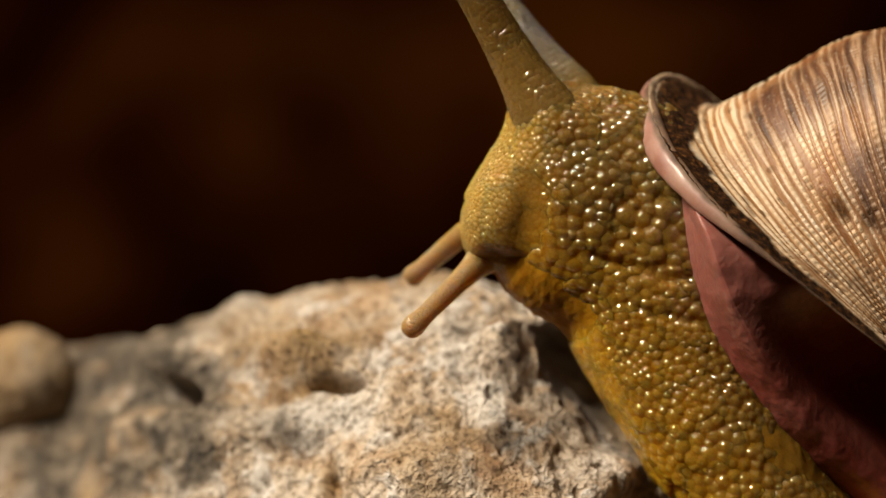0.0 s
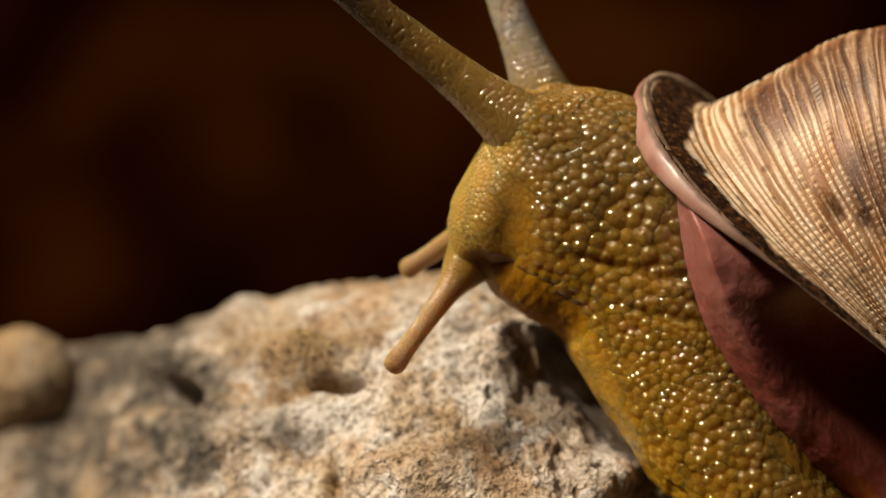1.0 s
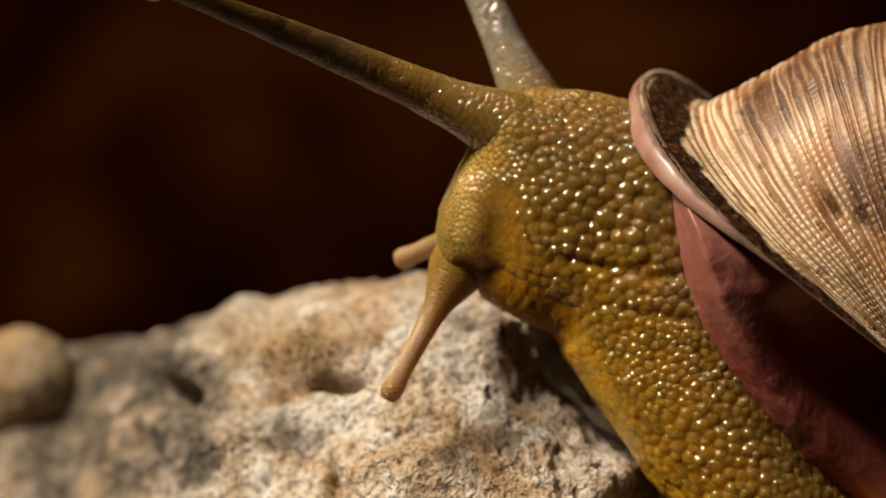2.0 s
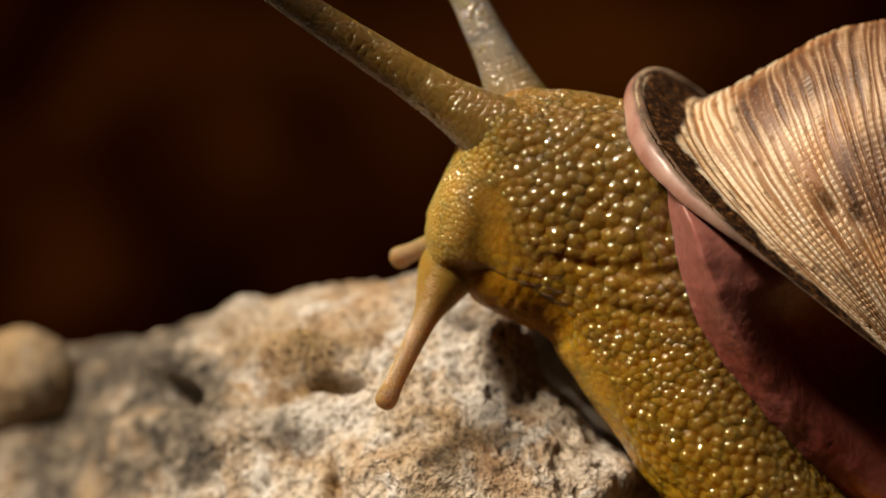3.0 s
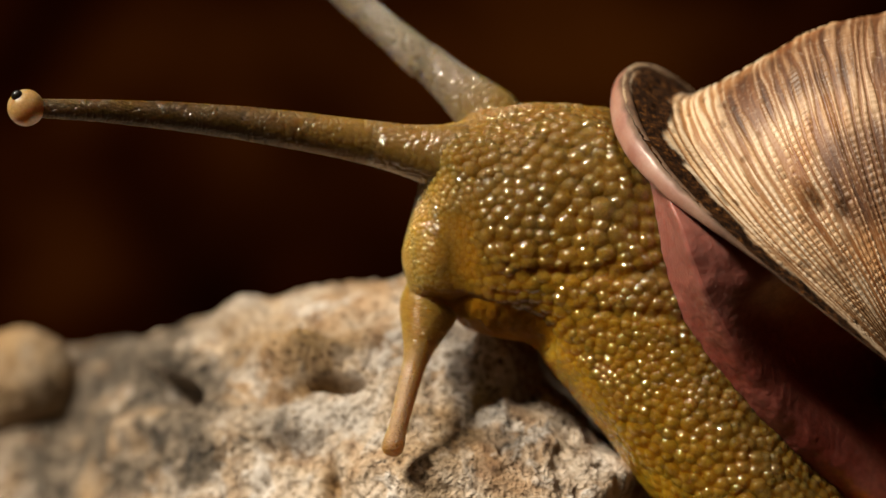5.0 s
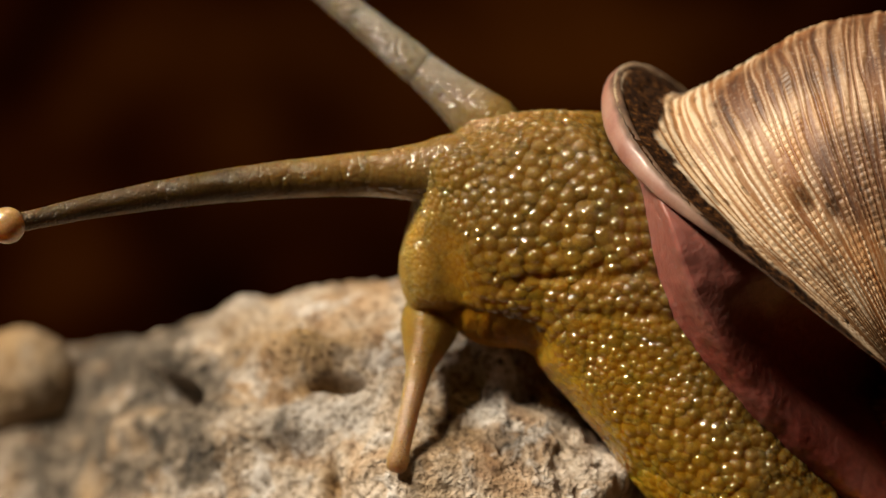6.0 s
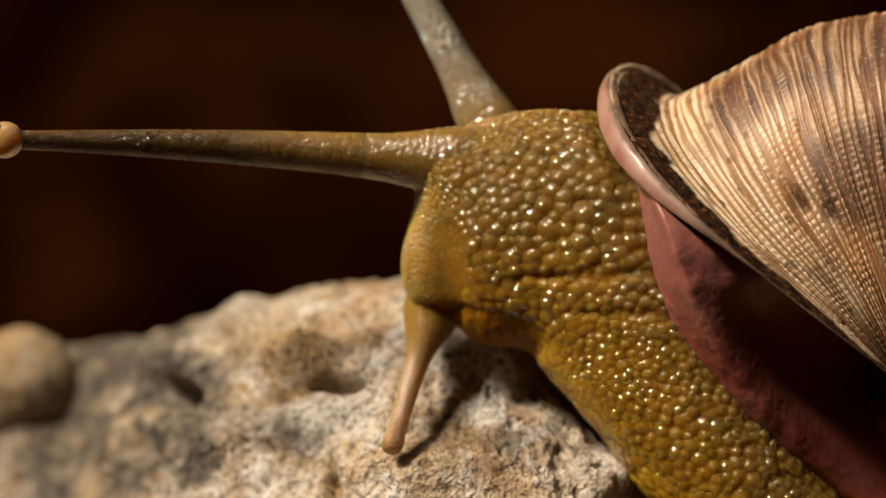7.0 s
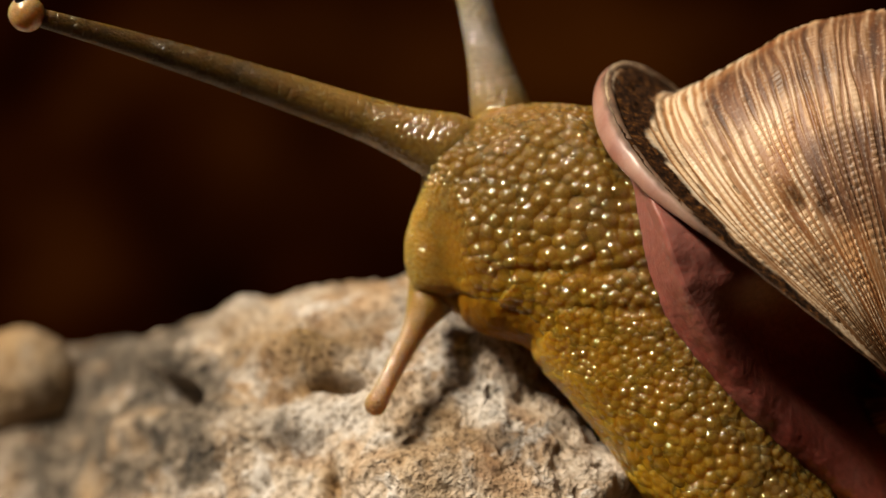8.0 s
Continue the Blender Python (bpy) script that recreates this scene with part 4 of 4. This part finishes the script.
MARKS.append(([891, 874, 861, 845, 810, 795, 778, 761, 738, 739, 741, 742, 744], [289, 292, 300, 308, 312, 322, 331, 349, 396, 394, 388, 372, 358]))
MARKS.append(([933, 914, 900, 887, 851, 841, 825, 815, 793, 792, 792, 789, 790], [371, 372, 380, 387, 397, 404, 412, 429, 464, 464, 462, 452, 439]))
MARKS.append(([1055, 1043, 1031, 1018, 985, 968, 951, 933, 887, 887, 887, 884, 882], [297, 297, 300, 303, 302, 302, 302, 309, 340, 340, 340, 332, 325]))
MARKS.append(([957, 942, 929, 917, 885, 873, 858, 847, 816, 816, 816, 813, 818], [433, 433, 439, 446, 450, 458, 466, 479, 519, 516, 514, 504, 493]))
MARKS.append(([1113, 1106, 1099, 1092, 1067, 1057, 1044, 1034, 995, 991, 989, 983, 978], [397, 397, 400, 401, 400, 400, 400, 401, 413, 413, 413, 412, 409]))
MARKS.append(([1040, 1017, 1000, 985, 946, 928, 908, 888, 844, 844, 845, 845, 848], [234, 236, 240, 245, 243, 245, 250, 262, 300, 300, 297, 288, 279]))
MARKS.append(([1181, 1176, 1170, 1162, 1144, 1136, 1127, 1118, 1086, 1083, 1080, 1075, 1070], [461, 461, 461, 461, 458, 456, 455, 456, 459, 459, 459, 456, 453]))
MARKS.append(([1222, 1219, 1216, 1211, 1197, 1193, 1187, 1179, 1156, 1153, 1150, 1145, 1141], [582, 583, 583, 583, 580, 580, 579, 579, 579, 577, 576, 573, 570]))
MARKS.append(([1216, 1213, 1210, 1207, 1197, 1193, 1190, 1188, 1173, 1173, 1173, 1168, 1167], [681, 680, 680, 680, 675, 675, 675, 675, 674, 674, 672, 668, 666]))
MARKS.append(([1294, 1292, 1289, 1286, 1279, 1276, 1272, 1269, 1257, 1257, 1257, 1253, 1249], [1004, 1004, 1004, 1004, 1001, 1001, 1000, 1000, 1000, 1000, 999, 998, 998]))
SHELL_X = [0, -4, -9, -12, -23, -28, -33, -38, -61, -65, -68, -72, -76]
SHELL_Z = [0, -1, -2, -4, -11, -12, -15, -17, -19, -18, -17, -20, -21]
YAW = [-6, -5, -4, -3, -2, -1, -1, 0, 9, 10, 12, 16, 19]


def carried_to(x, y):
    """Where the skin at a chart place goes over TIMES, relative to 4.5 s: new x, y and the tilt, from the marks around it."""
    placed = np.array([np.stack(m, -1) for m in MARKS], float)
    home = placed[:, 7]
    w = (np.sum((home - (x, y)) ** 2, 1) + 70.0**2) ** -1.6
    w /= w.sum()
    centre = w @ home
    out = []
    for i in range(len(TIMES)):
        there = placed[:, i]
        c2 = w @ there
        a, b = home - centre, there - c2
        tilt = math.atan2(float(w @ (a[:, 0] * b[:, 1] - a[:, 1] * b[:, 0])), float(w @ (a[:, 0] * b[:, 0] + a[:, 1] * b[:, 1])))
        co, si = math.cos(tilt), math.sin(tilt)
        dx, dy = x - centre[0], y - centre[1]
        out.append((c2[0] + co * dx - si * dy, c2[1] + si * dx + co * dy, tilt))
    return out


def chart_of(p):
    return p[0] * 40 + 784, 441 - (p[2] - 40) * 40


def local(p):
    return Vector((np.asarray(p, float) - BASE) * MM)


def stalk_rows(n, length, table, sign):
    """Rows for the lengths of a stalk; table: t, root x, y, tip x, y, bow."""
    rows = [[] for _ in range(n)]
    for t, bx, by, tx, ty, bow, depth in table:
        depth += float(np.interp(t, TIMES, HEAD_DEPTH))
        a = spot(bx, by, depth)
        flat = math.hypot(tx - bx, ty - by) / 40
        dy = sign * max(3.5, math.sqrt(max(0.0, length**2 - flat**2)) * 0.8)
        b = spot(tx, ty, depth + dy)
        across = np.array(((ty - by), 0, (tx - bx)), float)
        across /= max(1e-6, np.linalg.norm(across))
        if across[2] < 0:
            across = -across
        mid = (a + b) / 2 + across * bow / 40 * 2
        mid[1] = a[1] + 0.12 * (b[1] - a[1])
        u = np.linspace(0, 1, n + 1)[:, None]
        c = (1 - u) ** 2 * a + 2 * u * (1 - u) * mid + u * u * b
        for k in range(n):
            d = Vector(c[k + 1] - c[k]).normalized()
            rows[k].append((t, Matrix.Translation(local(c[k])) @ d.to_track_quat("Z", "Y").to_matrix().to_4x4()))
    return rows


NEAR_TABLE = [(0, 955, 185, 618, -410, 0, -1.5), (0.5, 925, 195, 485, -325, 0, -1.5), (1, 895, 205, 362, -220, 0, -1.5), (1.5, 872, 208, 290, -38, 8, -1.5),
              (1.7, 866, 209, 285, 5, 8, -1.5), (2.8, 848, 212, 280, -165, 0, -1.5), (3, 842, 212, 270, -159, 0, -1.5), (3.5, 815, 220, 240, -143, 0, -1.5), (4, 800, 228, 180, -87, 5, -1.5)]
NEAR_TABLE += [(4.5, 785, 243, 97, 45, 15, -1.5), (4.7, 780, 258, 75, 103, 17, -1.5), (5.8, 765, 302, 28, 376, 20, -1.5), (6, 762, 305, 18, 398, 22, -1.5),
              (6.2, 760, 306, 20, 412, 22, -1.5), (6.5, 760, 303, 14, 388, 20, -1.5), (7, 760, 285, 16, 248, 8, -1.5), (7.5, 757, 266, 42, 82, 5, -1.5), (8, 755, 250, 55, 27, 9, -1.5)]
FAR_TABLE = [(0, 990, 150, 555, -430, 0, 2.5), (0.5, 968, 150, 660, -460, 0, 2.5), (1, 952, 150, 690, -500, 0, 2.5), (1.5, 940, 155, 650, -480, 0, 2.5), (3, 908, 160, 600, -460, 0, 2.5),
             (3.5, 890, 158, 520, -440, 0, 2.5), (4, 872, 172, 450, -400, 0, 2.5), (4.5, 852, 178, 330, -330, 0, 2.5), (6, 838, 200, 190, -330, 0, 2.5), (6.5, 842, 200, 380, -400, 0, 2.5),
             (7, 850, 193, 500, -440, 0, 2.5), (7.5, 866, 180, 640, -480, 0, 2.5), (8, 880, 168, 715, -500, 0, 2.5)]
FEEL_NEAR = [(0, 850, 462, 729, 580), (0.5, 832, 468, 701, 604), (1, 822, 475, 699, 644), (1.5, 812, 485, 698, 678), (3, 783, 500, 683, 708), (3.5, 775, 512, 683, 726), (4, 765, 525, 678, 741),
             (4.5, 757, 535, 684, 766), (6, 757, 590, 703, 820), (6.5, 757, 580, 701, 806), (7, 760, 567, 694, 788), (7.5, 757, 560, 672, 754), (8, 755, 543, 664, 718)]
FEEL_FAR = [(0, 822, 412, 732, 488), (0.5, 812, 420, 728, 482), (1, 800, 424, 726, 474), (1.5, 790, 428, 718, 462), (3, 768, 430, 708, 455), (3.5, 765, 436, 712, 458), (4, 760, 444, 730, 464),
            (4.5, 790, 455, 760, 475), (6, 830, 490, 780, 515), (6.5, 830, 490, 780, 515), (7, 830, 488, 780, 512), (7.5, 835, 478, 785, 502), (8, 840, 468, 790, 492)]


def turn_share(s):
    """How much of the head's turn the body at station s takes part in."""
    return np.clip((np.asarray(s) - 3.5) / 8.3, 0.0, 1.0)


def bend_depth(s, degrees):
    """Millimetres by which the neck's bend carries station s away."""
    u = np.linspace(3.5, max(s, 3.51), 40)
    x = spline(STATIONS, MID, u)[:, 0]
    return float(np.sum(-np.diff(x) * np.sin(radians(degrees) * turn_share(u[1:]))))


HEAD_DEPTH = [bend_depth(12.0, d) for d in YAW]


def slice_moves(s, centre):
    """How the flesh at station s moves about its centre over TIMES."""
    half = float(spline(STATIONS, np.array(HALF) / 40, s)[0])
    cx, cy = chart_of(centre)
    out = []
    for degrees, (nx, ny, tilt) in zip(YAW, carried_to(cx, cy)):
        yaw = radians(degrees) * turn_share(s)
        go = Vector(((nx - cx) / 40 + math.sin(yaw) * half * 0.8, bend_depth(s, degrees), -(ny - cy) / 40)) * MM
        out.append(Matrix.Translation(go) @ Matrix.Rotation(tilt, 4, "Y") @ Matrix.Rotation(-yaw, 4, "Z"))
    return out


def motions():
    for ob, s, origin in BODY:
        walk(ob, [(t, Matrix.Translation(local(origin)) @ m) for t, m in zip(TIMES, slice_moves(s, origin))])
    for ob, s, origin, facing in PATCHES:
        centre = spline(STATIONS, MID, s)[0]
        offset = Matrix.Translation(Vector(origin - centre) * MM)
        cx, cy = chart_of(origin)
        rows = []
        for t, m, (nx, ny, _) in zip(TIMES, slice_moves(s, centre), carried_to(cx, cy)):
            m = Matrix.Translation(local(centre)) @ m @ offset
            # slide along the flesh to where the marks carry the skin
            there = np.array(m.translation) / MM + BASE
            hx, hz = origin[0] + (nx - cx) / 40, origin[2] - (ny - cy) / 40
            m.translation += Vector(((hx - there[0]), 0, (hz - there[2]))) * MM * (0.8 if s < 10.5 else 0.55) * facing
            rows.append((t, m))
        walk(ob, rows)
    walk(SHELL_OB, [(t, Matrix.Translation(local(SHELL_C + np.array(((x + 38) / 40, 0, -(z + 17) / 40)))))
                    for t, x, z in zip(TIMES, SHELL_X, SHELL_Z)])
    walk(FOOT, [(t, Matrix.Translation(local(BASE + np.array(((x - 1269) / 40, 0, 0))))) for t, x in zip(TIMES, MARKS[-1][0])])
    for obs, table, sign in ((NEAR_STALK, NEAR_TABLE, -1), (FAR_STALK, FAR_TABLE, 1)):
        for ob, rows in zip(obs, stalk_rows(STALK_N, 17.5, table, sign)):
            walk(ob, rows)
    for ob, table, depth, length in ((NEAR_FEELER, FEEL_NEAR, -2.2, 6.0), (FAR_FEELER, FEEL_FAR, 2.6, 4.6)):
        rows = []
        for t, bx, by, tx, ty in table:
            back = float(np.interp(t, TIMES, HEAD_DEPTH))
            b = spot(tx, ty, back + depth - (0.6 if depth < 0 else -0.6))
            d = Vector(b - spot(bx, by, back + depth * (0.1 if depth < 0 else 0.85))).normalized()
            rows.append((t, Matrix.Translation(local(b - np.array(d) * (length - 0.45))) @ d.to_track_quat("Z", "Y").to_matrix().to_4x4()))
        walk(ob, rows)


motions()
